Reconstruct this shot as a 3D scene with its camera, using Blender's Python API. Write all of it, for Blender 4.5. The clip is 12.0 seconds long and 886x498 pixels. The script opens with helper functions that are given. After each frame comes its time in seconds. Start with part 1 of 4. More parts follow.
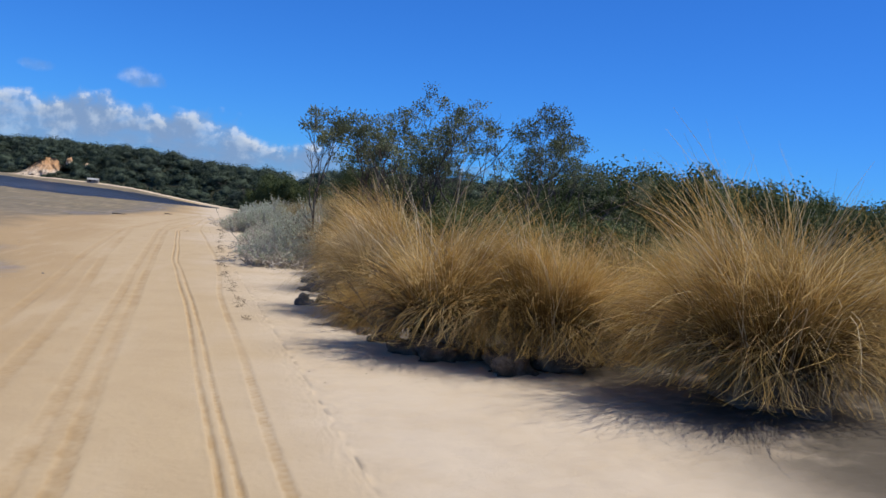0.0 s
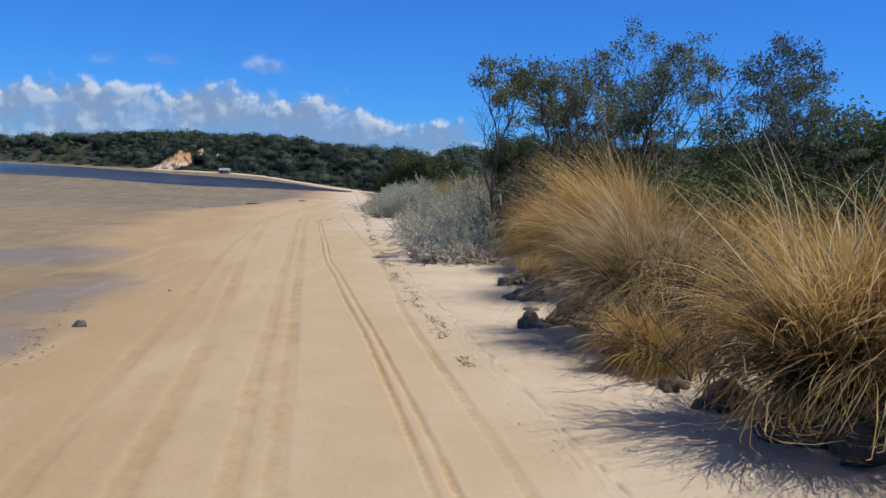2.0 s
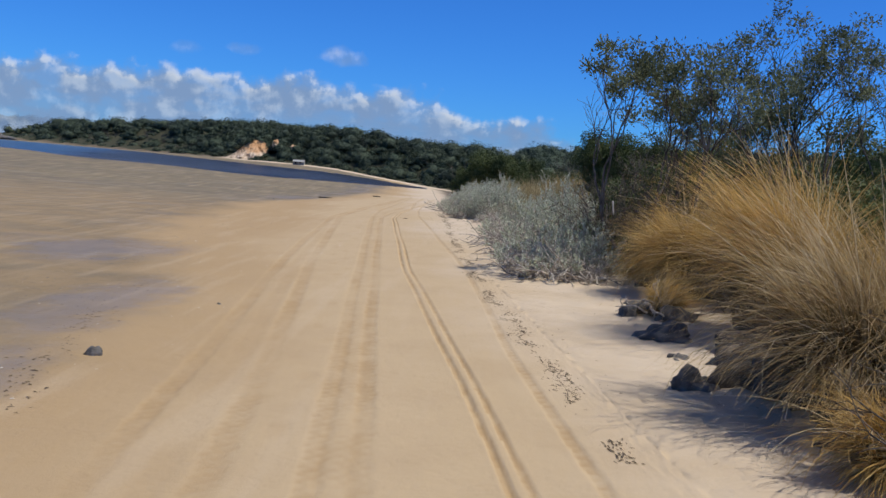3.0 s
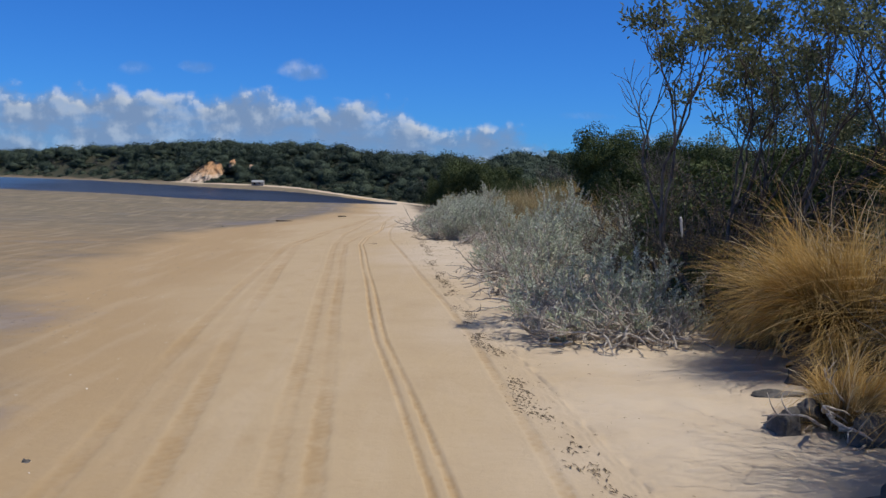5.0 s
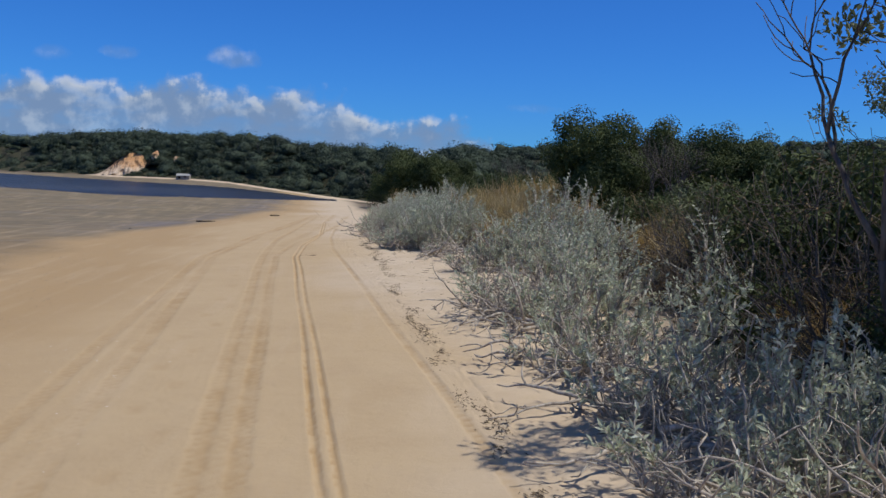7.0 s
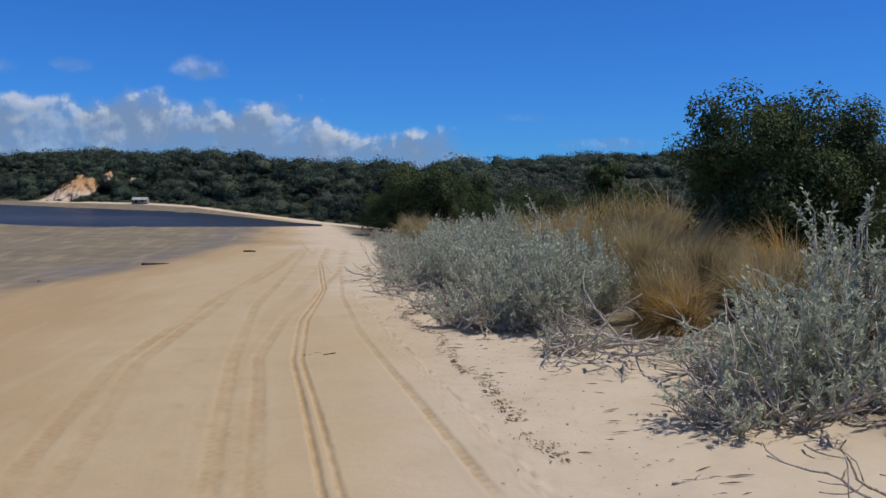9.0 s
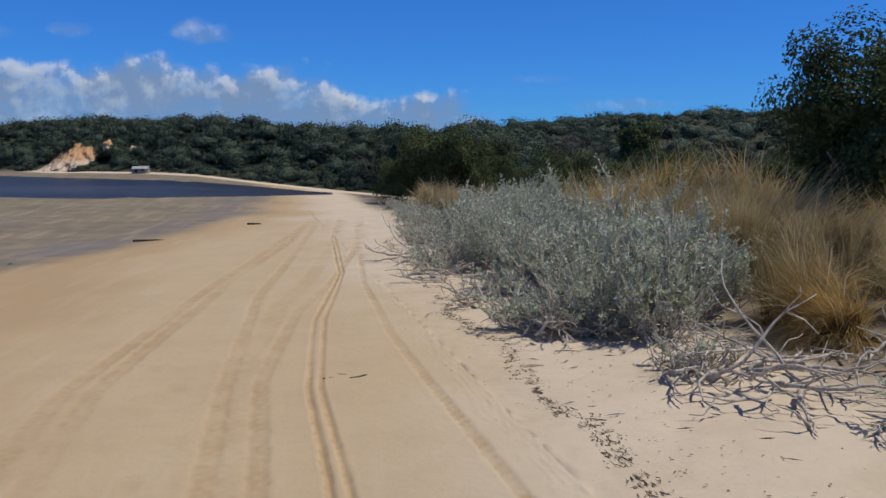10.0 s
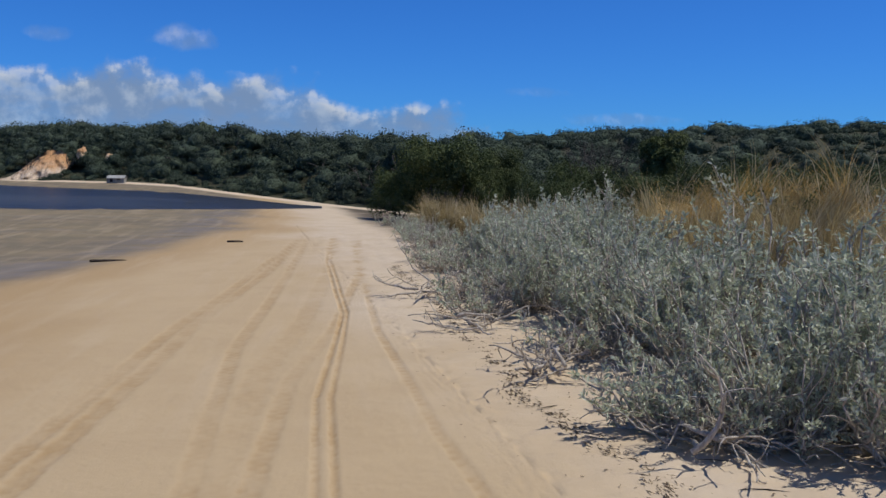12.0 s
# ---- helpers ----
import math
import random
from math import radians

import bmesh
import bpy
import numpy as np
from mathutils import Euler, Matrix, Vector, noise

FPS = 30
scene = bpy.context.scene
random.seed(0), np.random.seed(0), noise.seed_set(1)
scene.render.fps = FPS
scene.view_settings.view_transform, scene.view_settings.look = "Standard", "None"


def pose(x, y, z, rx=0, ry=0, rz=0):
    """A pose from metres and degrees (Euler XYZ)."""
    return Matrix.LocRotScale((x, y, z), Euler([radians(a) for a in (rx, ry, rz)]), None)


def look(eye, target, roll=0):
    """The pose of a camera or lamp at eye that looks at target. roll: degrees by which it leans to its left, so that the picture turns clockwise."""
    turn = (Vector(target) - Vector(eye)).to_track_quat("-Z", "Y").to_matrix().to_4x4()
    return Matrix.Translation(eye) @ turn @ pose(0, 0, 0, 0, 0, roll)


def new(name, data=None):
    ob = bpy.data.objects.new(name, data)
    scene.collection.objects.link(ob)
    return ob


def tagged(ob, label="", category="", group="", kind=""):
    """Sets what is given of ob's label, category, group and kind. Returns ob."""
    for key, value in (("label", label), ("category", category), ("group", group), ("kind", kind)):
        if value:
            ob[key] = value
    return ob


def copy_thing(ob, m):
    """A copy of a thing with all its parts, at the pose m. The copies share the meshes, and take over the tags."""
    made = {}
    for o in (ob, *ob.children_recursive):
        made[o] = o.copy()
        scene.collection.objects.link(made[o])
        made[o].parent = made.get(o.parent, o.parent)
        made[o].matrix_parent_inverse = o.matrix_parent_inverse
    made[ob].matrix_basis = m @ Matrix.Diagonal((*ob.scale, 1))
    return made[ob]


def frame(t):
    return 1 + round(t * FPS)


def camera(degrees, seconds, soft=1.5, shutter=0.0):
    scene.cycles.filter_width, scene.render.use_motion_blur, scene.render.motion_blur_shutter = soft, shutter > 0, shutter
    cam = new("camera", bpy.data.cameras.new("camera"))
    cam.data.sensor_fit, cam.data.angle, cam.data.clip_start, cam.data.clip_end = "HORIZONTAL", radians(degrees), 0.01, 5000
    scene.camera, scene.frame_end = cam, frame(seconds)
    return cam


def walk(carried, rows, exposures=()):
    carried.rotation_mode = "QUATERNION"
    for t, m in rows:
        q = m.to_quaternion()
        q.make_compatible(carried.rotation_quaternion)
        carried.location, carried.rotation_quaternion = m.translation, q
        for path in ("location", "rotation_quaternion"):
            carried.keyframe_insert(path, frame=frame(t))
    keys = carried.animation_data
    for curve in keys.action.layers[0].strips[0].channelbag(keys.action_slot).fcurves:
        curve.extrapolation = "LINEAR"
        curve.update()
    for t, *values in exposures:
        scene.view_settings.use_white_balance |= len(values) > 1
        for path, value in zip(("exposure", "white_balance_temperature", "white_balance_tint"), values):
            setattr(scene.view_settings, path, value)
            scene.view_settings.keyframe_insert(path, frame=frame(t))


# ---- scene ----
cam = camera(52.21, 12.0, soft=1.5)
# seconds, eye, target, lean
PATH = [
    (0, (0.001, 0.000, 1.703), (1.867, 9.816, 1.301), 5.86),
    (0.5, (-0.224, 1.050, 1.680), (1.564, 10.870, 1.068), 3.30),
    (1, (-0.405, 2.365, 1.628), (0.757, 12.277, 1.003), 3.45),
    (1.5, (-0.601, 3.491, 1.595), (0.512, 13.385, 0.659), 3.07),
    (2, (-0.866, 4.592, 1.605), (-0.334, 14.547, 0.816), 2.47),
    (2.5, (-1.093, 5.805, 1.573), (-1.369, 15.765, 0.717), 4.60),
    (4.5, (-1.405, 10.615, 1.622), (-1.224, 20.582, 0.830), 3.63),
    (5, (-1.524, 11.763, 1.597), (-1.444, 21.738, 0.891), 1.60),
    (5.5, (-1.597, 12.862, 1.596), (-1.311, 22.831, 0.872), 1.71),
    (6, (-1.727, 13.898, 1.561), (-1.244, 23.856, 0.779), 2.43),
    (6.5, (-1.776, 15.072, 1.601), (-1.090, 25.019, 0.839), 1.97),
    (8.5, (-2.730, 23.397, 1.626), (-1.833, 33.337, 1.001), 1.76),
    (9, (-2.951, 25.576, 1.706), (-1.890, 35.504, 1.144), 0.57),
    (9.5, (-3.107, 27.393, 1.673), (-2.067, 37.313, 0.948), 0.61),
    (10, (-3.144, 28.346, 1.670), (-2.175, 38.255, 0.730), -0.16),
    (10.5, (-3.217, 29.173, 1.666), (-2.263, 39.084, 0.734), 0.00),
    (11, (-3.273, 29.959, 1.642), (-2.370, 39.883, 0.802), 0.52),
    (11.5, (-3.339, 30.819, 1.632), (-2.394, 40.729, 0.687), 0.61),
    (12, (-3.419, 31.610, 1.589), (-2.281, 41.515, 0.813), 0.64),
]
walk(cam, [(t, look(eye, aim, lean)) for t, eye, aim, lean in PATH],
     [(0, 0.0), (2.5, -0.05), (4.5, -0.22), (8.5, -0.30), (12, -0.30)])

# ---------------------------------------------------------------- light
SUN_TURN, SUN_UP = 103.0, 63.0          # degrees clockwise from +y, degrees above the horizon
world = bpy.data.worlds.new("sky")
scene.world = world
world.use_nodes = True
wn, wl = world.node_tree.nodes, world.node_tree.links
sky = wn.new("ShaderNodeTexSky")
sky.sky_type = "NISHITA"
sky.sun_disc = False
sky.sun_elevation, sky.sun_rotation = radians(SUN_UP), radians(SUN_TURN)
sky.altitude, sky.air_density, sky.dust_density, sky.ozone_density = 800, 1.0, 0.2, 5.0
tint = wn.new("ShaderNodeMix")
tint.data_type, tint.blend_type = "RGBA", "MULTIPLY"
tint.inputs[0].default_value = 1.0
up = wn.new("ShaderNodeSeparateXYZ")
wl.new(wn.new("ShaderNodeTexCoord").outputs["Generated"], up.inputs[0])
high = wn.new("ShaderNodeMapRange")
high.interpolation_type = "SMOOTHERSTEP"
high.inputs[1].default_value, high.inputs[2].default_value = 0.32, 0.85
wl.new(up.outputs[2], high.inputs[0])
hue = wn.new("ShaderNodeMix")                                    # a deep blue sky all round, softer overhead
hue.data_type = "RGBA"
hue.inputs[6].default_value, hue.inputs[7].default_value = (0.29, 0.86, 1.76, 1), (0.80, 0.95, 1.15, 1)
wl.new(high.outputs[0], hue.inputs[0])
wl.new(hue.outputs[2], tint.inputs[7])
wl.new(sky.outputs[0], tint.inputs[6])
wl.new(tint.outputs[2], wn["Background"].inputs["Color"])
wn["Background"].inputs["Strength"].default_value = 0.078
sun = new("sun", bpy.data.lights.new("sun", "SUN"))
sun.data.energy, sun.data.angle, sun.data.color = 4.1, radians(0.55), (1.0, 0.95, 0.87)
a, b = radians(SUN_TURN), radians(SUN_UP)
sun.matrix_world = look((0, 0, 30), (-math.sin(a) * math.cos(b), -math.cos(a) * math.cos(b), 30 - math.sin(b)))


# ---------------------------------------------------------------- node helpers
class Nodes:
    """A small writer of node materials."""

    def __init__(self, name):
        self.m = bpy.data.materials.new(name)
        self.m.use_nodes = True
        self.t = self.m.node_tree
        self.p = self.t.nodes["Principled BSDF"]

    def put(self, socket, value):
        if isinstance(value, bpy.types.NodeSocket):
            self.t.links.new(value, socket)
        elif isinstance(value, tuple) and len(value) == 3 and socket.type == "RGBA":
            socket.default_value = (*value, 1)
        else:
            socket.default_value = value

    def node(self, kind, **given):
        n = self.t.nodes.new(kind)
        for key, value in given.items():
            self.put(n.inputs[key.replace("_", " ")], value)
        return n

    def pos(self):
        return self.node("ShaderNodeNewGeometry").outputs["Position"]

    def own(self):
        return self.node("ShaderNodeTexCoord").outputs["Object"]

    def noise(self, vec, scale, detail=4.0, rough=0.55, stretch=None):
        if stretch:
            mp = self.node("ShaderNodeMapping", Vector=vec)
            mp.inputs["Scale"].default_value = stretch
            vec = mp.outputs[0]
        return self.node("ShaderNodeTexNoise", Vector=vec, Scale=scale, Detail=detail, Roughness=rough).outputs[0]

    def math(self, op, a, b=0.0, c=0.0, clamp=False):
        n = self.t.nodes.new("ShaderNodeMath")
        n.operation, n.use_clamp = op, clamp
        for s, v in zip(n.inputs, (a, b, c)):
            self.put(s, v)
        return n.outputs[0]

    def ramp(self, value, lo, hi, a=0.0, b=1.0):
        n = self.t.nodes.new("ShaderNodeMapRange")
        n.interpolation_type = "SMOOTHSTEP"
        for s, v in zip(n.inputs, (value, lo, hi, a, b)):
            self.put(s, v)
        return n.outputs[0]

    def mix(self, fac, a, b, kind="MIX"):
        n = self.t.nodes.new("ShaderNodeMix")
        n.data_type, n.blend_type = "RGBA", kind
        for key, v in ((0, fac), (6, a), (7, b)):
            self.put(n.inputs[key], v)
        return n.outputs[2]

    def xyz(self, vec):
        return self.node("ShaderNodeSeparateXYZ", Vector=vec).outputs

    def chance(self):
        return self.node("ShaderNodeObjectInfo").outputs["Random"]

    def island(self):
        return self.node("ShaderNodeNewGeometry").outputs["Random Per Island"]

    def bump(self, height, strength, distance):
        self.put(self.p.inputs["Normal"], self.node("ShaderNodeBump", Height=height, Strength=strength, Distance=distance).outputs[0])

    def done(self, colour, rough=0.8, specular=0.3, metal=0.0):
        self.put(self.p.inputs["Base Color"], colour)
        self.put(self.p.inputs["Roughness"], rough)
        self.put(self.p.inputs["Specular IOR Level"], specular)
        self.put(self.p.inputs["Metallic"], metal)
        return self.m

    def thin(self, colour, share):
        """Lets some light through a leaf or blade."""
        tr = self.node("ShaderNodeBsdfTranslucent", Color=colour)
        mx = self.node("ShaderNodeMixShader", Fac=share)
        self.t.links.new(self.p.outputs[0], mx.inputs[1])
        self.t.links.new(tr.outputs[0], mx.inputs[2])
        self.t.links.new(mx.outputs[0], self.t.nodes["Material Output"].inputs["Surface"])


# ---------------------------------------------------------------- materials
def make_sand():
    n = Nodes("beach_sand")
    p = n.pos()
    x, y, z = n.xyz(p)
    u = n.math("MULTIPLY_ADD", y, 0.1, x)                       # metres across the beach
    wob = n.math("MULTIPLY", n.math("SUBTRACT", n.noise(p, 0.22, 5), 0.5), 3.2)
    uu = n.math("ADD", u, wob)
    grain = n.noise(p, 260.0, 2)
    blot = n.noise(p, 1.3, 6)
    streak = n.noise(p, 1.0, 5, stretch=(3.0, 0.35, 1.0))
    pale, warm, tan, grey = (0.63, 0.52, 0.385), (0.53, 0.395, 0.232), (0.43, 0.293, 0.146), (0.175, 0.152, 0.108)
    c = n.mix(n.ramp(uu, 2.1, 0.1), pale, warm)
    c = n.mix(n.ramp(uu, -1.2, -3.6), c, tan)
    # the flats widen away from the first stretch: their edge runs across the beach further on
    edge = n.math("ADD", n.math("MULTIPLY", n.ramp(y, 40.0, 62.0), 5.4), -5.6)
    edge = n.math("ADD", edge, n.math("MULTIPLY", n.ramp(y, 27.0, 17.0), 2.3))
    c = n.mix(n.ramp(n.math("SUBTRACT", uu, edge), 2.8, 0.7, 0.0, 0.85), c, tan)    # damp sand along the flats
    wet = n.ramp(n.math("SUBTRACT", uu, edge), 0.9, -0.9)
    flats = n.mix(n.ramp(n.noise(p, 0.5, 6, 0.55, stretch=(0.12, 1.0, 1)), 0.34, 0.66), grey, (0.225, 0.19, 0.118))
    ochre = n.mix(n.ramp(n.noise(p, 0.9, 6, 0.6), 0.38, 0.64), (0.335, 0.235, 0.12), (0.26, 0.198, 0.118))
    flats = n.mix(n.ramp(n.math("MULTIPLY_ADD", wob, 2.0, y), 34.0, 50.0), ochre, flats)
    flats = n.mix(n.ramp(n.noise(p, 5.0, 6, 0.7), 0.56, 0.66, 0.0, 0.7), flats, (0.17, 0.135, 0.08))
    flats = n.mix(n.math("MULTIPLY", n.ramp(n.noise(p, 13.0, 4, 0.7), 0.58, 0.68), n.ramp(y, 34.0, 24.0, 0.0, 0.6)), flats, (0.13, 0.11, 0.075))
    c = n.mix(wet, c, n.mix(0.25, flats, (0.05, 0.045, 0.035)))
    # shallow films of water on the flats
    pool = n.math("MULTIPLY", n.ramp(n.noise(p, 0.33, 4, stretch=(0.5, 1.3, 1)), 0.56, 0.64, 0.0, 0.35), wet, clamp=True)
    for cx, cy, rx, ry in ((-5.2, 16.8, 0.8, 2.2), (-4.7, 12.9, 0.5, 1.7), (-7.4, 22.5, 1.5, 2.0), (-6.0, 13.6, 0.9, 1.2)):      # puddles left by the tide
        ex = n.math("DIVIDE", n.math("SUBTRACT", x, cx), rx)
        ey = n.math("DIVIDE", n.math("SUBTRACT", y, cy), ry)
        q = n.math("ADD", n.math("MULTIPLY", ex, ex), n.math("MULTIPLY", ey, ey))
        q = n.math("ADD", q, n.math("MULTIPLY", n.math("SUBTRACT", n.noise(p, 1.6, 5, 0.6), 0.5), 3.0))
        pool = n.math("MAXIMUM", pool, n.ramp(q, 1.5, 0.1, 0.0, 0.8))
    film = n.math("MULTIPLY", n.ramp(y, 40.0, 47.0), wet, clamp=True)
    deep = n.math("SUBTRACT", edge, uu)
    film = n.math("MULTIPLY", film, n.ramp(deep, 3.2, 0.8))
    film = n.math("MULTIPLY", film, n.ramp(n.noise(p, 0.5, 4, stretch=(0.3, 1.5, 1)), 0.3, 0.55, 0.0, 0.75))
    inland = n.node("ShaderNodeAttribute")
    inland.attribute_name = "inland"
    pool = n.math("MULTIPLY", n.math("MAXIMUM", pool, film), n.ramp(inland.outputs["Fac"], -1.0, -2.5))
    c = n.mix(n.math("MULTIPLY", pool, 0.55), c, (0.17, 0.15, 0.125))
    c = n.mix(n.ramp(blot, 0.35, 0.75, 0.0, 0.3), c, (0.42, 0.30, 0.17))
    press = n.node("ShaderNodeAttribute")
    press.attribute_name = "pressed"
    c = n.mix(n.math("MULTIPLY", n.math("MULTIPLY", press.outputs["Fac"], n.ramp(n.noise(p, 3.0, 5, 0.6), 0.34, 0.62, 0.3, 1.0)), 0.85), c, (0.41, 0.27, 0.125))
    c = n.mix(n.ramp(streak, 0.5, 0.7, 0.0, 0.22), c, (0.60, 0.475, 0.325))
    c = n.mix(n.math("MULTIPLY", grain, 0.25), c, (0.30, 0.22, 0.14))
    # far shore sand, and leaf litter under the scrub
    litter = n.math("MULTIPLY", n.ramp(n.math("ADD", u, n.math("MULTIPLY", wob, 0.4)), 3.2, 4.6), n.ramp(n.noise(p, 1.1, 6), 0.28, 0.5, 0.55, 1.0))
    c = n.mix(litter, c, (0.105, 0.085, 0.06))
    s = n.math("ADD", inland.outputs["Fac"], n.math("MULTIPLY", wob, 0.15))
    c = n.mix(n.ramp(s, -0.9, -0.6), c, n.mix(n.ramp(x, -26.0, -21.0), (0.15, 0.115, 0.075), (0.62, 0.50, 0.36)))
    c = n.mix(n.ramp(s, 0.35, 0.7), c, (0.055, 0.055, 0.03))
    clear = n.math("SUBTRACT", 1.0, pool)
    h = n.math("ADD", n.math("MULTIPLY", n.noise(p, 22.0, 5, 0.65), 0.5), n.math("MULTIPLY", grain, 0.2))
    h = n.math("MULTIPLY", n.math("ADD", h, n.math("MULTIPLY", n.noise(p, 5.0, 4), 1.2)), clear)
    n.bump(h, 0.55, 0.02)
    rough = n.mix(pool, (0.92, 0.92, 0.92), (0.36, 0.36, 0.36))
    return n.done(c, n.node("ShaderNodeSeparateColor", Color=rough).outputs[0], 0.3)


def make_water():
    n = Nodes("creek_water")
    p = n.pos()
    w = n.noise(p, 1.4, 4, stretch=(0.35, 1.6, 1))
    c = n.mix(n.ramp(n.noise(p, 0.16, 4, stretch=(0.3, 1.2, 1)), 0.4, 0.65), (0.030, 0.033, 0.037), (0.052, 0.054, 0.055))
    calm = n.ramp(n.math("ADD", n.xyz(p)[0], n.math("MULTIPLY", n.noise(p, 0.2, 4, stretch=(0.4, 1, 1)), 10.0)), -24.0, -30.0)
    c = n.mix(calm, c, (0.022, 0.060, 0.115))                    # sky's blue reflection put into the water's own colour up the creek
    h = n.math("ADD", w, n.math("MULTIPLY", n.noise(p, 7.0, 3, stretch=(0.5, 1.4, 1)), 0.4))
    n.bump(n.math("MULTIPLY", h, n.math("MULTIPLY_ADD", calm, -0.6, 1.0)), 0.9, 0.12)
    return n.done(c, 0.3, n.math("MULTIPLY_ADD", calm, 0.5, 0.10))


def make_blade(name, a, b, c, through_share=0.28, patch=0.0, root=None, leafy=0.0):
    """Leaf or blade: every leaf varies, every plant varies, and with patch whole clumps do."""
    n = Nodes(name)
    i, r = n.island(), n.chance()
    col = n.mix(n.ramp(i, 0.0, 0.6), a, b)
    col = n.mix(n.ramp(i, 0.72, 1.0), col, c)
    col = n.mix(n.math("MULTIPLY", r, 0.35), col, b)
    if patch:
        p = n.pos()
        g = n.noise(p, patch, 2)
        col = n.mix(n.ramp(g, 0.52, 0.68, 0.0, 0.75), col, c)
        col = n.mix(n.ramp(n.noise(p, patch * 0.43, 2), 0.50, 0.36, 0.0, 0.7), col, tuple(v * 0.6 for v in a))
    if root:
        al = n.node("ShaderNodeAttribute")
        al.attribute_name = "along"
        # brown lower blades, with the clump's inner shade put into the colour
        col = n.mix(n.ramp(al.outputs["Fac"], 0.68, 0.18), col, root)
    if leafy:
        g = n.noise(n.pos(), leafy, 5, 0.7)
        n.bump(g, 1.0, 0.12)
        # shade between the leaves put into the colour, in the bump's hollows
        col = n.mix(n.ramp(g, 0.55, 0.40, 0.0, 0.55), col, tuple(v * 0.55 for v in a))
    m = n.done(col, 0.65, 0.15)
    n.thin(col, through_share)
    return m


def make_bark(name, a, b, scale=18.0):
    n = Nodes(name)
    o = n.own()
    g = n.noise(o, scale, 6, 0.65, stretch=(1, 1, 0.22))
    col = n.mix(n.ramp(g, 0.34, 0.66), a, b)
    col = n.mix(n.ramp(n.noise(o, 3.0, 4), 0.5, 0.75, 0.0, 0.5), col, (0.25, 0.23, 0.20))
    n.bump(g, 0.7, 0.01)
    return n.done(col, 0.9, 0.15)


def make_stone(name, a, b):
    n = Nodes(name)
    o = n.own()
    col = n.mix(n.ramp(n.noise(o, 5.0, 7, 0.65), 0.35, 0.68), a, b)
    col = n.mix(n.ramp(n.noise(o, 32.0, 4), 0.58, 0.7, 0.0, 0.5), col, (0.20, 0.19, 0.17))
    n.bump(n.noise(o, 14.0, 8, 0.7), 0.8, 0.03)
    return n.done(col, 0.85, 0.25)


def make_clay():
    n = Nodes("orange_clay")
    o = n.own()
    x, y, z = n.xyz(o)
    g = n.noise(o, 1.6, 7, 0.65)
    up = n.ramp(n.math("ADD", z, n.math("MULTIPLY", n.math("SUBTRACT", g, 0.5), 2.4)), 1.4, 2.5)
    c = n.mix(up, (0.64, 0.51, 0.38), (0.55, 0.31, 0.15))
    c = n.mix(n.ramp(n.noise(o, 3.2, 7, 0.7, stretch=(2.0, 1, 0.5)), 0.52, 0.66), c, (0.22, 0.14, 0.075))
    n.bump(n.noise(o, 4.0, 8, 0.7, stretch=(1.6, 1, 0.6)), 0.9, 0.12)
    return n.done(c, 0.95, 0.1)


SAND = make_sand()
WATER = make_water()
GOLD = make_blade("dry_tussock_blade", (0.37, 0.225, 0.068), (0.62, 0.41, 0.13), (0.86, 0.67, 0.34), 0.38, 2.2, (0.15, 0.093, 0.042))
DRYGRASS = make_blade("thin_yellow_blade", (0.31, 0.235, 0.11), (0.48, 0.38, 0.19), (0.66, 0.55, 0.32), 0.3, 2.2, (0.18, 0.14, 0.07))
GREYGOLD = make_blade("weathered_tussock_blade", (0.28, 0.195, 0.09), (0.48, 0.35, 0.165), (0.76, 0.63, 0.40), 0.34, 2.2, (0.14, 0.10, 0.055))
THATCH = make_blade("dead_thatch_blade", (0.13, 0.095, 0.055), (0.21, 0.155, 0.085), (0.30, 0.225, 0.13), 0.15)
STRAW = make_blade("pale_seed_stalk", (0.58, 0.46, 0.27), (0.68, 0.58, 0.38), (0.74, 0.66, 0.48))
SILVER = make_blade("silver_leaf", (0.34, 0.38, 0.258), (0.505, 0.535, 0.395), (0.78, 0.785, 0.66), 0.28)
OLIVE = make_blade("olive_leaf", (0.12, 0.14, 0.075), (0.185, 0.205, 0.108), (0.30, 0.32, 0.18), 0.27, 1.3)
GREEN = make_blade("scrub_leaf", (0.048, 0.068, 0.024), (0.085, 0.11, 0.04), (0.155, 0.18, 0.075), 0.2, 1.1)
BRIGHT = make_blade("fresh_leaf", (0.062, 0.085, 0.026), (0.10, 0.125, 0.042), (0.15, 0.17, 0.065), 0.22)
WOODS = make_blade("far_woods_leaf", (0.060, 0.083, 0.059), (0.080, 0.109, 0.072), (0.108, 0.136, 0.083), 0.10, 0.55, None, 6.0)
BARK = make_bark("grey_bark", (0.06, 0.051, 0.044), (0.155, 0.136, 0.118))
DRIFT = make_bark("weathered_wood", (0.28, 0.24, 0.20), (0.58, 0.52, 0.44), 30.0)
PALEWOOD = make_bark("bare_pale_wood", (0.62, 0.56, 0.47), (0.78, 0.72, 0.63), 24.0)
DARKWOOD = make_bark("wet_dark_wood", (0.025, 0.02, 0.017), (0.07, 0.055, 0.045), 24.0)
ROCK = make_stone("dark_rock", (0.075, 0.07, 0.066), (0.21, 0.195, 0.18))
SOIL = make_stone("root_bound_soil", (0.075, 0.058, 0.042), (0.19, 0.15, 0.11))
CLAY = make_clay()
WEED = make_stone("dry_seaweed", (0.10, 0.072, 0.042), (0.25, 0.185, 0.11))
WALLS = make_stone("grey_board", (0.22, 0.21, 0.19), (0.32, 0.31, 0.28))
ROOF = make_stone("pale_iron_sheet", (0.30, 0.30, 0.29), (0.42, 0.42, 0.40))


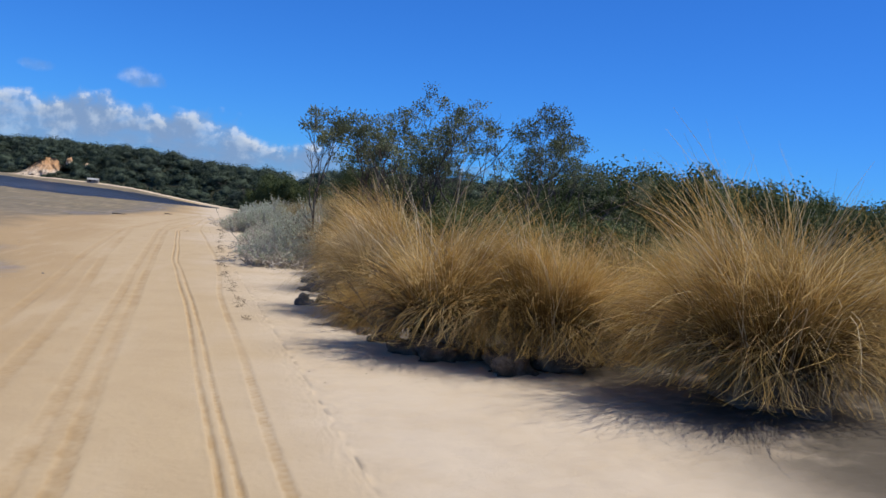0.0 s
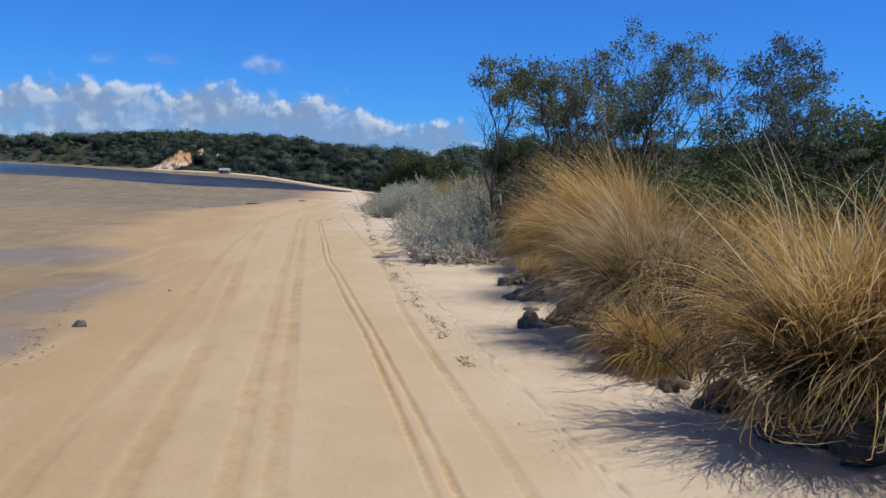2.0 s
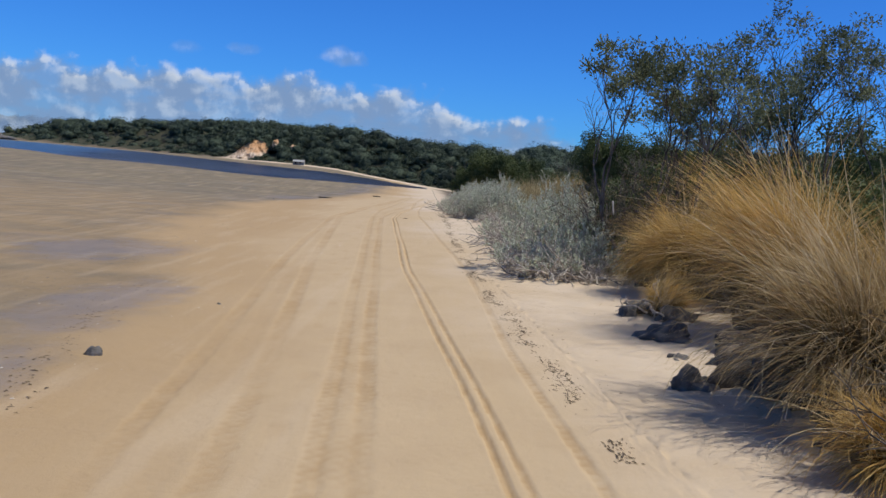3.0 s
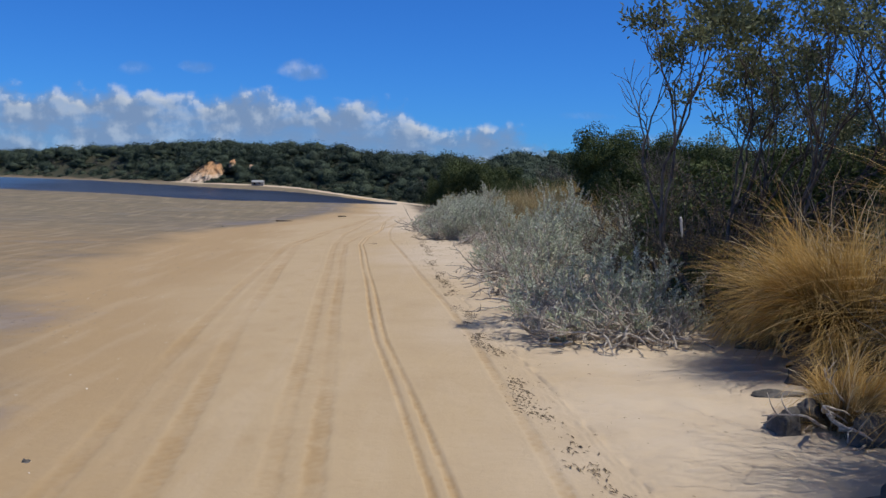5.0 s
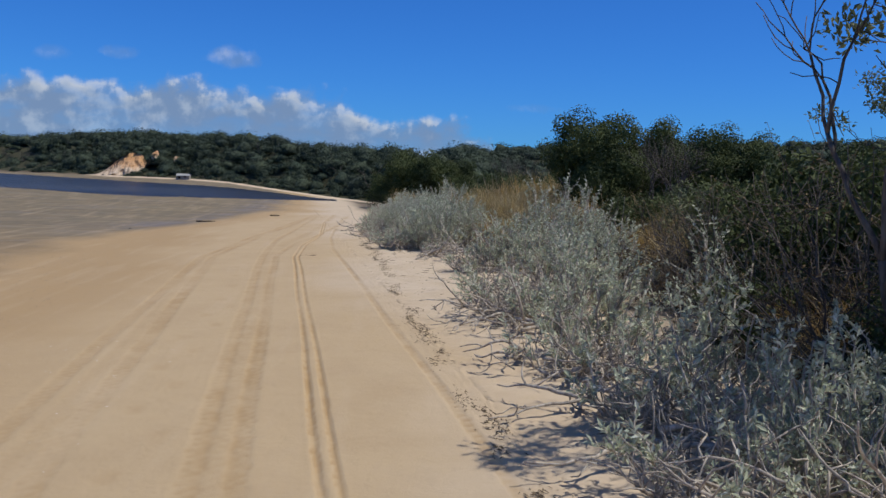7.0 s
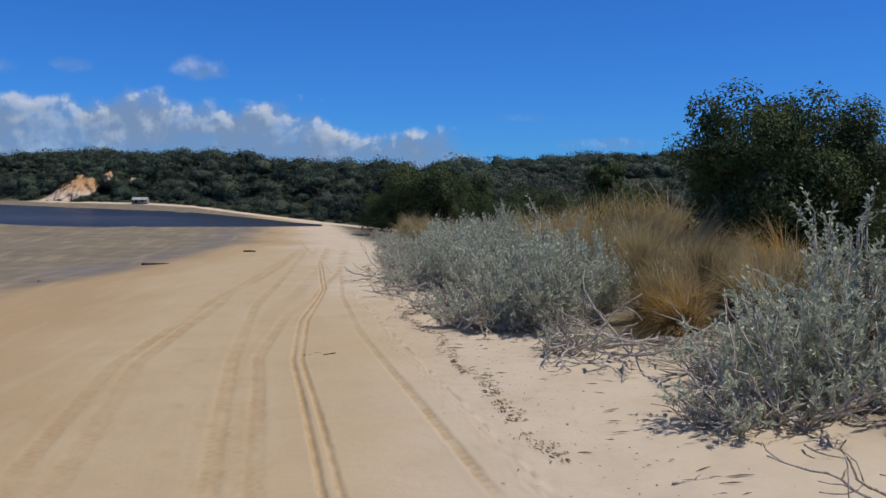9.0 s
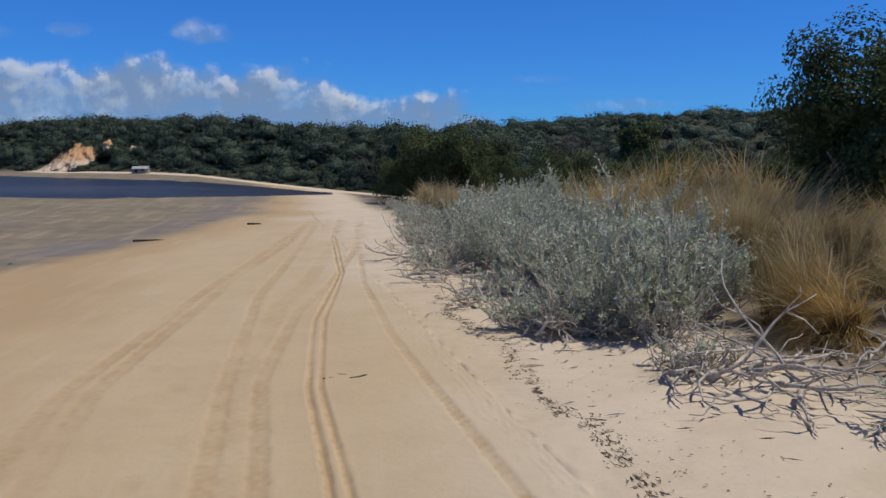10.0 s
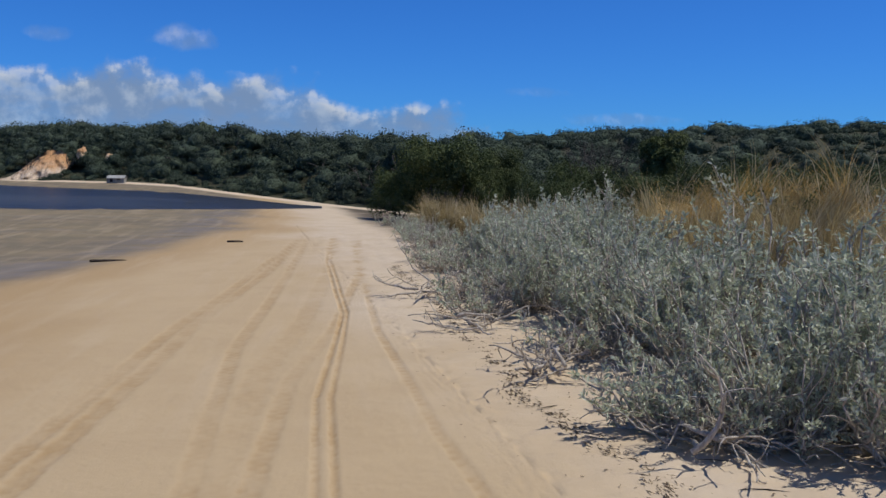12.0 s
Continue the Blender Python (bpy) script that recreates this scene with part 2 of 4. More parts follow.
def make_cloud():
    """Cumulus over the far shore, on the sheet's own metres."""
    n = Nodes("cumulus")
    x, y, z = n.xyz(n.own())
    p = n.own()
    big = n.noise(p, 0.10, 3, 0.5, stretch=(0.75, 1, 1.3))
    puff = n.noise(p, 0.30, 7, 0.56)
    sh = n.node("ShaderNodeVectorMath", )
    sh.operation = "ADD"
    n.put(sh.inputs[0], p)
    sh.inputs[1].default_value = (0.7, 0.0, 0.9)
    puff2 = n.noise(sh.outputs[0], 0.30, 7, 0.56)
    big2 = n.noise(sh.outputs[0], 0.10, 3, 0.5, stretch=(0.75, 1, 1.3))
    crv = n.node("ShaderNodeFloatCurve", Value=n.ramp(x, -110.0, 20.0))
    lin = n.math("DIVIDE", n.math("ADD", x, 110.0), 130.0, clamp=True)
    n.put(crv.inputs["Value"], lin)
    pts = crv.mapping.curves[0].points
    tops = ((-110, 12.2), (-62, 12.8), (-42, 12.9), (-24, 12.6), (-13, 11.2), (-6.5, 11.2), (-1.0, 8.8), (5.0, 8.4), (10.0, 7.2), (14.0, 5.0), (20, 0.0))
    pts[0].location, pts[1].location = (0, tops[0][1] / 20), (1, 0)
    for tx, tz in tops[1:-1]:
        pts.new((tx + 110) / 130, tz / 20)
    crv.mapping.update()
    top = n.math("MULTIPLY", crv.outputs[0], 20.0)
    d = n.math("SUBTRACT", top, z)
    lump = n.math("MULTIPLY", n.math("SUBTRACT", big, 0.5), 9.0)
    lump = n.math("ADD", lump, n.math("MULTIPLY", n.math("SUBTRACT", puff, 0.5), 5.5))
    dens = n.math("ADD", d, lump)
    thick = n.ramp(dens, -0.5, 2.2)

    def tuft(cx, cz, rx, rz, most):
        ex = n.math("DIVIDE", n.math("SUBTRACT", x, cx), rx)
        ez = n.math("DIVIDE", n.math("SUBTRACT", z, cz), rz)
        q = n.math("ADD", n.math("MULTIPLY", ex, ex), n.math("MULTIPLY", ez, ez))
        q = n.math("ADD", q, n.math("MULTIPLY", n.math("SUBTRACT", puff, 0.5), 4.6))
        return n.ramp(q, 1.1, -0.5, 0.0, most)

    for item in ((-18.6, 15.2, 4.2, 1.3, 0.5), (-31.5, 15.2, 2.4, 0.9, 0.3), (-39, 14.8, 2.6, 0.9, 0.2), (26.0, 7.9, 6.5, 0.8, 0.30), (17.0, 10.6, 4.0, 0.6, 0.13)):
        thick = n.math("MAXIMUM", thick, tuft(*item))
    # sunlit flanks and caps drawn into the colour of the glowing sheet
    slope = n.math("ADD", n.math("MULTIPLY", n.math("SUBTRACT", puff, puff2), 3.0), n.math("MULTIPLY", n.math("SUBTRACT", big, big2), 5.0))
    lit = n.ramp(n.math("ADD", slope, n.math("MULTIPLY", n.math("SUBTRACT", z, 7.0), 0.03)), -0.15, 0.75)
    cap = n.math("MULTIPLY", n.ramp(dens, 3.2, 0.9), n.ramp(slope, 0.0, 0.5))
    col = n.mix(lit, (0.27, 0.41, 0.67), (0.51, 0.64, 0.85))
    col = n.mix(n.math("MULTIPLY", cap, n.ramp(z, 5.0, 9.0, 0.4, 1.0)), col, (0.93, 0.96, 1.0))
    holes = n.ramp(n.noise(p, 0.17, 5, 0.55, stretch=(0.8, 1, 1.6)), 0.36, 0.58, 0.66, 1.0)
    veil = n.math("MULTIPLY", n.ramp(z, 3.0, 9.5, 0.84, 0.97), n.math("MAXIMUM", holes, n.ramp(dens, 2.5, 1.0)))
    em = n.node("ShaderNodeEmission", Color=col, Strength=0.82)
    cl = n.node("ShaderNodeBsdfTransparent")
    mx = n.node("ShaderNodeMixShader", Fac=n.math("MULTIPLY", thick, veil))
    n.t.links.new(cl.outputs[0], mx.inputs[1])
    n.t.links.new(em.outputs[0], mx.inputs[2])
    n.t.links.new(mx.outputs[0], n.t.nodes["Material Output"].inputs["Surface"])
    return n.m


CLOUD = make_cloud()


# ---------------------------------------------------------------- mesh helpers
def mesh_of(name, verts, faces, material, smooth=False):
    me = bpy.data.meshes.new(name)
    if isinstance(faces, np.ndarray):
        k, n = faces.shape
        me.vertices.add(len(verts))
        me.vertices.foreach_set("co", np.asarray(verts, np.float32).ravel())
        me.loops.add(k * n)
        me.loops.foreach_set("vertex_index", faces.astype(np.int32).ravel())
        me.polygons.add(k)
        me.polygons.foreach_set("loop_start", np.arange(0, k * n, n, dtype=np.int32))
        me.update(calc_edges=True)
    else:
        me.from_pydata([tuple(v) for v in verts], [], [tuple(f) for f in faces])
    me.materials.append(material)
    me.polygons.foreach_set("use_smooth", [smooth] * len(me.polygons))
    me.update()
    return me


def part(name, me, parent, label="", kind=""):
    ob = new(name, me)
    ob.parent = parent
    return tagged(ob, label, kind=kind)


def quads(count, per=4):
    return np.arange(count * per).reshape(count, per)


def unit(v):
    return v / np.maximum(np.linalg.norm(v, axis=-1, keepdims=True), 1e-9)


def leaf_mesh(name, base, way, length, width, material, rng, curl=0.15, facing=None):
    """Small pointed leaves, one folded face each."""
    k = len(base)
    way = unit(way)
    side = unit(np.cross(way, unit(rng.normal(size=(k, 3))) if facing is None else facing))
    length, width = np.broadcast_to(length, k)[:, None], np.broadcast_to(width, k)[:, None]
    lift = np.cross(side, way) * length * curl
    v = np.stack([base, base + way * length * 0.5 + side * width / 2 + lift, base + way * length, base + way * length * 0.5 - side * width / 2 + lift], 1)
    return mesh_of(name, v.reshape(-1, 3), quads(k), material)


def blade_mesh(name, base, turn, tilt, bend, length, width, material, rng, segs=6, wind=(-0.10, 0.0, 0)):
    """Long narrow blades that rise at a tilt and bend over further towards their tips."""
    k = len(base)
    s = np.linspace(0, 1, segs + 1)
    mid = (s[1:] + s[:-1]) / 2
    lean = tilt[:, None] + bend[:, None] * mid[None] ** 1.3
    step = (length / segs)[:, None]
    out = np.concatenate([np.zeros((k, 1)), np.cumsum(np.sin(lean) * step, 1)], 1)
    up = np.concatenate([np.zeros((k, 1)), np.cumsum(np.cos(lean) * step, 1)], 1)
    sway = turn[:, None] + rng.normal(size=(k, 1)) * 0.35 * s[None] ** 2
    p = base[:, None] + np.stack([out * np.cos(sway), out * np.sin(sway), up], -1) + np.array(wind) * length[:, None, None] * (s ** 2)[None, :, None]
    p[..., 2] = np.maximum(p[..., 2], base[:, None, 2] - 0.02)
    q = turn + math.pi / 2 + rng.normal(size=k) * 0.7
    side = np.stack([np.cos(q), np.sin(q), rng.normal(size=k) * 0.3], 1)[:, None]
    w = np.broadcast_to(width, k)[:, None, None] * (1 - 0.85 * s[None, :, None] ** 1.5) / 2
    v = np.stack([p - side * w, p + side * w], 2).reshape(-1, 3)
    o = (np.arange(k) * 2 * (segs + 1))[:, None] + 2 * np.arange(segs)
    f = np.stack([o, o + 1, o + 3, o + 2], -1).reshape(-1, 4)
    me = mesh_of(name, v, f, material)
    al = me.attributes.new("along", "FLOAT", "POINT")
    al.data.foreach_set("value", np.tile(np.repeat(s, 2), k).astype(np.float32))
    return me


class Tubes:
    """Collects tapered round limbs for one mesh."""

    def __init__(self):
        self.v, self.f = [], []

    def add(self, pts, radii, sides=5):
        pts = np.asarray(pts, float)
        tan = unit(np.gradient(pts, axis=0))
        ref = np.array([0.31, 0.84, 0.2]) if abs(tan[0][2]) > 0.8 else np.array([0.1, 0.2, 1.0])
        start = len(self.v)
        for p, t, r in zip(pts, tan, radii):
            a1 = unit(np.cross(t, ref))
            a2 = np.cross(t, a1)
            for k in range(sides):
                q = 2 * math.pi * k / sides
                self.v.append(p + r * (math.cos(q) * a1 + math.sin(q) * a2))
        for i in range(len(pts) - 1):
            for k in range(sides):
                a0, b0 = start + i * sides + k, start + i * sides + (k + 1) % sides
                self.f.append((a0, b0, b0 + sides, a0 + sides))
        self.f.append(tuple(start + (len(pts) - 1) * sides + k for k in range(sides)))
        self.f.append(tuple(start + k for k in reversed(range(sides))))

    def mesh(self, name, material):
        return mesh_of(name, self.v, self.f, material, True)


def limb(rng, start, way, length, steps, wander, up=0.0):
    """A crooked line of points."""
    p, d, out = np.array(start, float), unit(np.array(way, float)), [np.array(start, float)]
    for _ in range(steps):
        d = unit(d + rng.normal(size=3) * wander + np.array([0, 0, up]))
        p = p + d * length / steps
        out.append(p.copy())
    return np.array(out), d


def lump_mesh(name, seed, size, material, rough=0.42, level=3, flat=0.25):
    """A weathered stone, cut off a little below its middle."""
    bm = bmesh.new()
    bmesh.ops.create_icosphere(bm, subdivisions=level, radius=1.0)
    off = Vector((seed * 7.3, seed * 3.1, seed * 1.7))
    for v in bm.verts:
        n1 = noise.noise(v.co * 1.3 + off) + 0.5 * noise.noise(v.co * 3.1 + off) + 0.25 * noise.noise(v.co * 7.0 + off)
        v.co *= 1 + rough * n1
        v.co.z = max(v.co.z, -flat)
        v.co = Vector((v.co.x * size[0], v.co.y * size[1], (v.co.z + flat) * size[2]))
    me = bpy.data.meshes.new(name)
    bm.to_mesh(me)
    bm.free()
    me.materials.append(material)
    me.polygons.foreach_set("use_smooth", [True] * len(me.polygons))
    return me


# ---------------------------------------------------------------- the lie of the land
def sm(v, lo, hi):
    q = np.clip((np.asarray(v, float) - lo) / (hi - lo), 0, 1)
    return q * q * (3 - 2 * q)


SHORE_X = (-900, -300, -140, -63, -22, -16, -8, -1.6, 2, 6, 20, 60, 900)
SHORE_Y = (900, 340, 190, 122, 86.5, 85, 78, 71.5, 66, 62, 58, 55, 50)
HILL_X = (-900, -140, -60, -39, -25, -15, -7, 0, 8, 19, 32, 46, 80, 900)
HILL_Z = (6.0, 5.0, 4.3, 4.5, 4.9, 4.8, 4.5, 4.7, 5.4, 6.3, 6.8, 7.3, 7.7, 8.0)


def shore(x):
    return np.interp(x, SHORE_X, SHORE_Y)


def land(x, y):
    """Height of the ground."""
    x, y = np.asarray(x, float), np.asarray(y, float)
    u = x + 0.1 * y
    far = sm(y, 46, 68)
    near = 0.045 * np.clip(u, -4.5, 6) + 0.10 * sm(u, 3.0, 7.0)
    z = near * (1 - far) - 0.1 * far
    z = z + np.clip(y - 52, 0, 35) * 0.036 * np.clip((2 - x) / 14, 0, 1)
    s = y - shore(x)
    deep = np.where(x > 8, 45.0, np.where(x > 0, 9 + (x / 8) * 36, 9.0))
    rise = np.interp(x, HILL_X, HILL_Z) - 1.1 - np.where(x < 4, 0.9, 0.0)
    return z + np.maximum(rise, 0.5) * sm(s, 0.6, deep) + 0.10 * sm(s, -2.5, 0.3) * (x < 4)


# wheel tracks: metres across the beach at points along it, half width, depth
TRACKS = (
    ((0, 14, 21, 35, 38, 42, 48, 58), (0.45, 0.21, -0.02, 0.0, 0.22, 0.82, 1.15, 2.2), 0.023, 0.020),
    ((0, 14, 21, 35, 38, 42, 48, 58), (0.56, 0.32, 0.09, 0.10, 0.32, 0.88, 1.23, 2.28), 0.021, 0.018),
    ((0, 14, 22, 35.3, 38.7, 41, 46, 58), (-0.55, -0.50, -0.46, -0.36, 0.08, 0.62, 1.5, 2.9), 0.065, 0.008),
    ((0, 22, 35.2, 40.2, 46, 58), (-0.8, -0.72, -0.64, -0.36, 0.35, 1.6), 0.07, 0.008),
    ((0, 14, 22, 35.4, 41.6, 47, 58), (-1.3, -1.3, -1.55, -1.62, -0.82, 0.1, 1.6), 0.085, 0.008),
    ((0, 14, 22.9, 35.4, 41.6, 47, 58), (-1.85, -1.87, -2.02, -1.86, -1.0, -0.1, 1.5), 0.08, 0.008),
    ((0, 15, 21, 34.3, 37, 40.7, 47, 58), (0.75, 0.76, 0.98, 0.92, 0.88, 1.05, 1.6, 2.7), 0.04, 0.009),
    ((0, 14, 22, 35.3, 39, 41, 46, 58), (-0.68, -0.61, -0.59, -0.5, -0.16, 0.25, 1.0, 2.3), 0.12, 0.005),
    ((0, 14, 22, 35.4, 41.6, 47, 58), (-1.55, -1.55, -1.75, -1.74, -0.9, 0.0, 1.55), 0.09, 0.003),
)


def worn(u, y):
    """How far wheels and feet have pressed the sand down."""
    d = np.zeros_like(u)
    calm = 1 - sm(y, 50, 58)
    for ys, us, half, deep in TRACKS:
        q = u - np.interp(y, ys, us) - 0.008 * np.sin(y * 0.9 + us[0] * 7) - 0.22 * half * np.sin(y * 23 + us[1] * 5) * np.sin(y * 9.7 + us[0] * 3)
        fade = calm * np.clip(0.80 + 0.45 * np.sin(y * 0.47 + us[0] * 9) * np.sin(y * 1.13 + us[1] * 4), 0.15, 1.0)
        tread = 0.65 + 0.45 * np.sin(y * 52 + us[0] * 11 + 40 * q) + 0.7 * np.abs(np.sin(y * 0.8 + us[1] * 5) * np.sin(y * 0.33 + us[0]))
        d -= deep * tread * np.exp(-(q / half) ** 8) * fade
        d += 0.12 * deep * np.exp(-((np.abs(q) - half * 1.65) / (half * 0.5)) ** 2) * fade
    for k in range(40):                                        # a line of footprints
        fy, fu = 8 + k * 0.72, -1.0 + 0.11 * (-1) ** k - 0.15 * math.sin(k * 0.35)
        d -= 0.0035 * np.exp(-(((u - fu) / 0.07) ** 4 + ((y - fy) / 0.14) ** 4))
    return d


def build_ground():
    us = np.concatenate([-np.geomspace(1500, 7, 46), np.arange(-6.6, -2.3, 0.12), np.arange(-2.3, -1.3, 0.018), np.arange(-1.3, -0.85, 0.03), np.arange(-0.85, 1.25, 0.016), np.arange(1.25, 1.4, 0.05), np.arange(1.4, 5, 0.1), np.geomspace(5, 1500, 50)])
    ys = np.concatenate([-np.geomspace(1200, 3, 22), np.arange(-2, 5, 0.25), np.arange(5, 46, 0.06), np.arange(46, 47, 0.2), np.arange(47, 62, 0.3), np.arange(62, 132, 0.8), np.geomspace(133, 3000, 40)])
    gu, gy = np.meshgrid(us, ys)
    gx = gu - 0.1 * np.clip(gy, -20, 60)
    gz = land(gx, gy) + worn(gu, gy)
    r = np.random.default_rng(4)
    fine = (np.abs(gu) < 8) & (gy > 3) & (gy < 60)
    gz = gz + fine * (0.005 * np.sin(gu * 2.1 + 0.6 * np.sin(gy * 0.7)) * np.cos(gy * 1.3 + gu) + sm(gu, 0.9, 1.6) * 0.012 * r.normal(size=gz.shape).clip(-1, 1))
    h, w = gu.shape
    k = np.arange(h * w).reshape(h, w)
    f = np.stack([k[:-1, :-1], k[:-1, 1:], k[1:, 1:], k[1:, :-1]], -1).reshape(-1, 4)
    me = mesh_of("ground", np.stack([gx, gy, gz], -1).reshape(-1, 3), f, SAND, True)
    far = me.attributes.new("inland", "FLOAT", "POINT")
    far.data.foreach_set("value", (gy - shore(gx)).astype(np.float32).ravel())
    pres = me.attributes.new("pressed", "FLOAT", "POINT")
    pres.data.foreach_set("value", np.clip(-worn(gu, gy) / 0.0105, 0, 1).astype(np.float32).ravel())
    return tagged(new("ground", me), "pale orange beach sand with wheel tracks and wet tidal flats", "beach", kind="structure")


def build_water():
    """The creek beyond the flats, a shallow bent band."""
    xs = np.linspace(-190, -4.2, 130)
    low = np.interp(xs, (-190, -60, -30, -18, -12, -8, -4.2), (150, 88, 71, 66.5, 64.5, 67, 72.2))
    high = np.minimum(np.interp(xs, (-190, -60, -48, -30, -23, -15, -8, -4.2), (222, 116, 106, 87, 83, 78.5, 75.8, 72.6)), shore(xs) - 0.9)
    v, f, rows = [], [], 9
    for i, x in enumerate(xs):
        for j in range(rows):
            y = low[i] + (high[i] - low[i]) * j / (rows - 1) + 0.5 * math.sin(x * 0.5) * (j == 0)
            v.append((x, y, float(land(x, y)) + (0.035 if 0 < j < rows - 1 else 0.004)))
    for i in range(len(xs) - 1):
        for j in range(rows - 1):
            q = i * rows + j
            f.append((q, q + rows, q + rows + 1, q + 1))
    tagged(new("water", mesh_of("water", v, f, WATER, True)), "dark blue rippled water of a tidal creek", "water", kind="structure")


def build_backdrop():
    v = [(-150, 0, 1.0), (70, 0, 1.0), (70, 0, 24.0), (-150, 0, 24.0)]
    ob = new("backdrop", mesh_of("backdrop", v, [(0, 1, 2, 3)], CLOUD))
    ob.location = (0, 124, 0)
    tagged(ob, "white cumulus clouds low over the far hills", "clouds", kind="structure")


build_ground()
build_water()
build_backdrop()


# ---------------------------------------------------------------- far shore
def crowns(rng, spots, radii, squash, per, leaf):
    """Leaves of many rounded tree crowns: bases, ways, sizes, facings."""
    k = len(spots)
    d = unit(rng.normal(size=(k, per, 3)))
    d[..., 2] = np.abs(d[..., 2]) * 1.05 - 0.3
    d = unit(d)
    ph = rng.uniform(0, 6.3, (k, 1, 3))
    lump = 1 + 0.16 * np.sin(d[..., 0] * 4 + ph[..., 0]) * np.cos(d[..., 1] * 4 + ph[..., 1]) + 0.12 * np.sin(d[..., 2] * 9 + ph[..., 2])
    reach = (0.58 + 0.36 * np.sqrt(rng.uniform(0, 1, (k, per)))) * lump
    base = spots[:, None] + d * (reach * radii[:, None])[..., None] * squash[:, None]
    facing = unit(d + rng.normal(size=d.shape) * 0.8)
    way = np.cross(facing, unit(rng.normal(size=d.shape)))
    size = np.repeat(leaf * (radii / radii.mean()) ** 0.6, per) * rng.uniform(0.6, 1.3, k * per)
    return base.reshape(-1, 3), way.reshape(-1, 3), size, facing.reshape(-1, 3)


def build_woods():
    rng = np.random.default_rng(11)
    spots, radii = [], []
    while len(spots) < 1900:                                   # the long hill across the creek
        x = rng.uniform(-80, 6) if rng.uniform() < 0.6 else rng.uniform(-32, 6)
        s = rng.uniform(0.5, 12.0)
        y = float(shore(x)) + s
        if -24.0 < x < -19.4 and s < 2.9:                      # the bare clay face
            continue
        if (-19.3 < x < -18.6 or -17.7 < x < -17.0) and 1.7 < s < 3.0:                   # the upper scars
            continue
        if -17.2 < x < -14.6 and s < 0.9:                      # the hut
            continue
        r = (0.26 + 0.75 * rng.uniform() ** 2.2) * (0.6 if s < 2 else 1.0)
        spots.append((x, y, float(land(x, y)) + r * 0.2 + rng.uniform(0, 0.45) * (s > 3)))
        radii.append(r)
    for _ in range(34):                                        # bushes that ring the clay face
        a = rng.uniform()
        low = rng.uniform() < 0.45
        spots.append((-20.5 + 1.3 * a, 86.3 + 0.5 * a, 1.15 + 0.9 * a * rng.uniform()) if low else (-23.9 + 4.3 * a, 88.3 + 0.7 * a, 1.45 + 1.75 * min(a * 1.35, 1.0) + rng.uniform(-0.1, 0.25)))
        radii.append(rng.uniform(0.18, 0.42))
    while len(spots) < 2400:                                   # the low far end of the hill
        x = -78 * (420 / 78) ** rng.uniform(0, 1)
        s = rng.uniform(0.5, 16.0)
        y = float(shore(x)) + s
        r = (0.5 + 0.9 * rng.uniform() ** 2) * max(1.0, -x / 110)
        spots.append((x, y, float(land(x, y)) + r * 0.35))
        radii.append(r)
    while len(spots) < 4500:                                   # the ridge inland
        x = 3 + 69 * rng.uniform() ** 1.5
        s = 0.8 + 44 * rng.uniform() ** 1.3
        y = float(shore(x)) + s
        r = 0.32 + 0.85 * rng.uniform() ** 2.2
        spots.append((x, y, float(land(x, y)) + r * 0.1 + rng.uniform(0, 0.25)))
        radii.append(r)
    spots, radii = np.array(spots), np.array(radii)
    squash = np.stack([rng.uniform(0.85, 1.4, len(spots)), rng.uniform(0.85, 1.25, len(spots)), rng.uniform(0.55, 1.0, len(spots))], 1)
    b, w, size, face = crowns(rng, spots, radii, squash, 400, 0.060)
    w = unit(w)
    side = unit(np.cross(face, w)) * (size * 0.55)[:, None]
    tip = b + w * (size * 1.25)[:, None]
    me = mesh_of("woods", np.stack([b - side, b + side, tip], 1).reshape(-1, 3), quads(len(b), 3), WOODS)
    bm = bmesh.new()
    bmesh.ops.create_icosphere(bm, subdivisions=2, radius=1.0)
    unit_v = np.array([v.co for v in bm.verts])
    unit_f = np.array([[v.index for v in f.verts] for f in bm.faces])
    bm.free()
    k = len(spots)
    ph = rng.uniform(0, 6.3, (k, 1, 6))
    d = unit_v[None]
    lump = 1 + 0.16 * np.sin(d[..., 0] * 5 + ph[..., 0]) * np.cos(d[..., 1] * 5 + ph[..., 1]) + 0.13 * np.sin(d[..., 2] * 7 + ph[..., 2] + 3 * d[..., 0]) + 0.09 * np.sin(d[..., 0] * 13 + ph[..., 3]) * np.sin(d[..., 1] * 12 + ph[..., 4]) * np.cos(d[..., 2] * 12 + ph[..., 5])
    lump = lump + rng.normal(size=lump.shape) * 0.15
    v = spots[:, None] + d * (0.58 * radii[:, None] * lump)[..., None] * squash[:, None]
    f = unit_f[None] + (np.arange(k) * len(unit_v))[:, None, None]
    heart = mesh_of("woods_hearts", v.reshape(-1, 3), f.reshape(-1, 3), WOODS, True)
    tagged(new("woods_canopy", heart), "rounded dark green tree crowns on the far hills", "woods", kind="stuff")
    tb = Tubes()
    for i in range(60):                                        # bare pale limbs showing between the crowns
        x = rng.uniform(-45, 8) if i < 40 else rng.uniform(4, 30)
        y = float(shore(x)) + rng.uniform(1, 8)
        z = float(land(x, y)) + 0.2
        for j in range(3):
            pts, _ = limb(rng, (x, y - 0.3, z), (rng.normal() * 0.5, -0.2, 1), rng.uniform(0.5, 1.1), 5, 0.25, 0.05)
            tb.add(pts, np.linspace(0.028, 0.012, len(pts)), 4)
    tagged(new("bare_limbs", tb.mesh("bare_limbs", BARK)), "pale bare tree limbs among the far woods", "woods", kind="stuff")
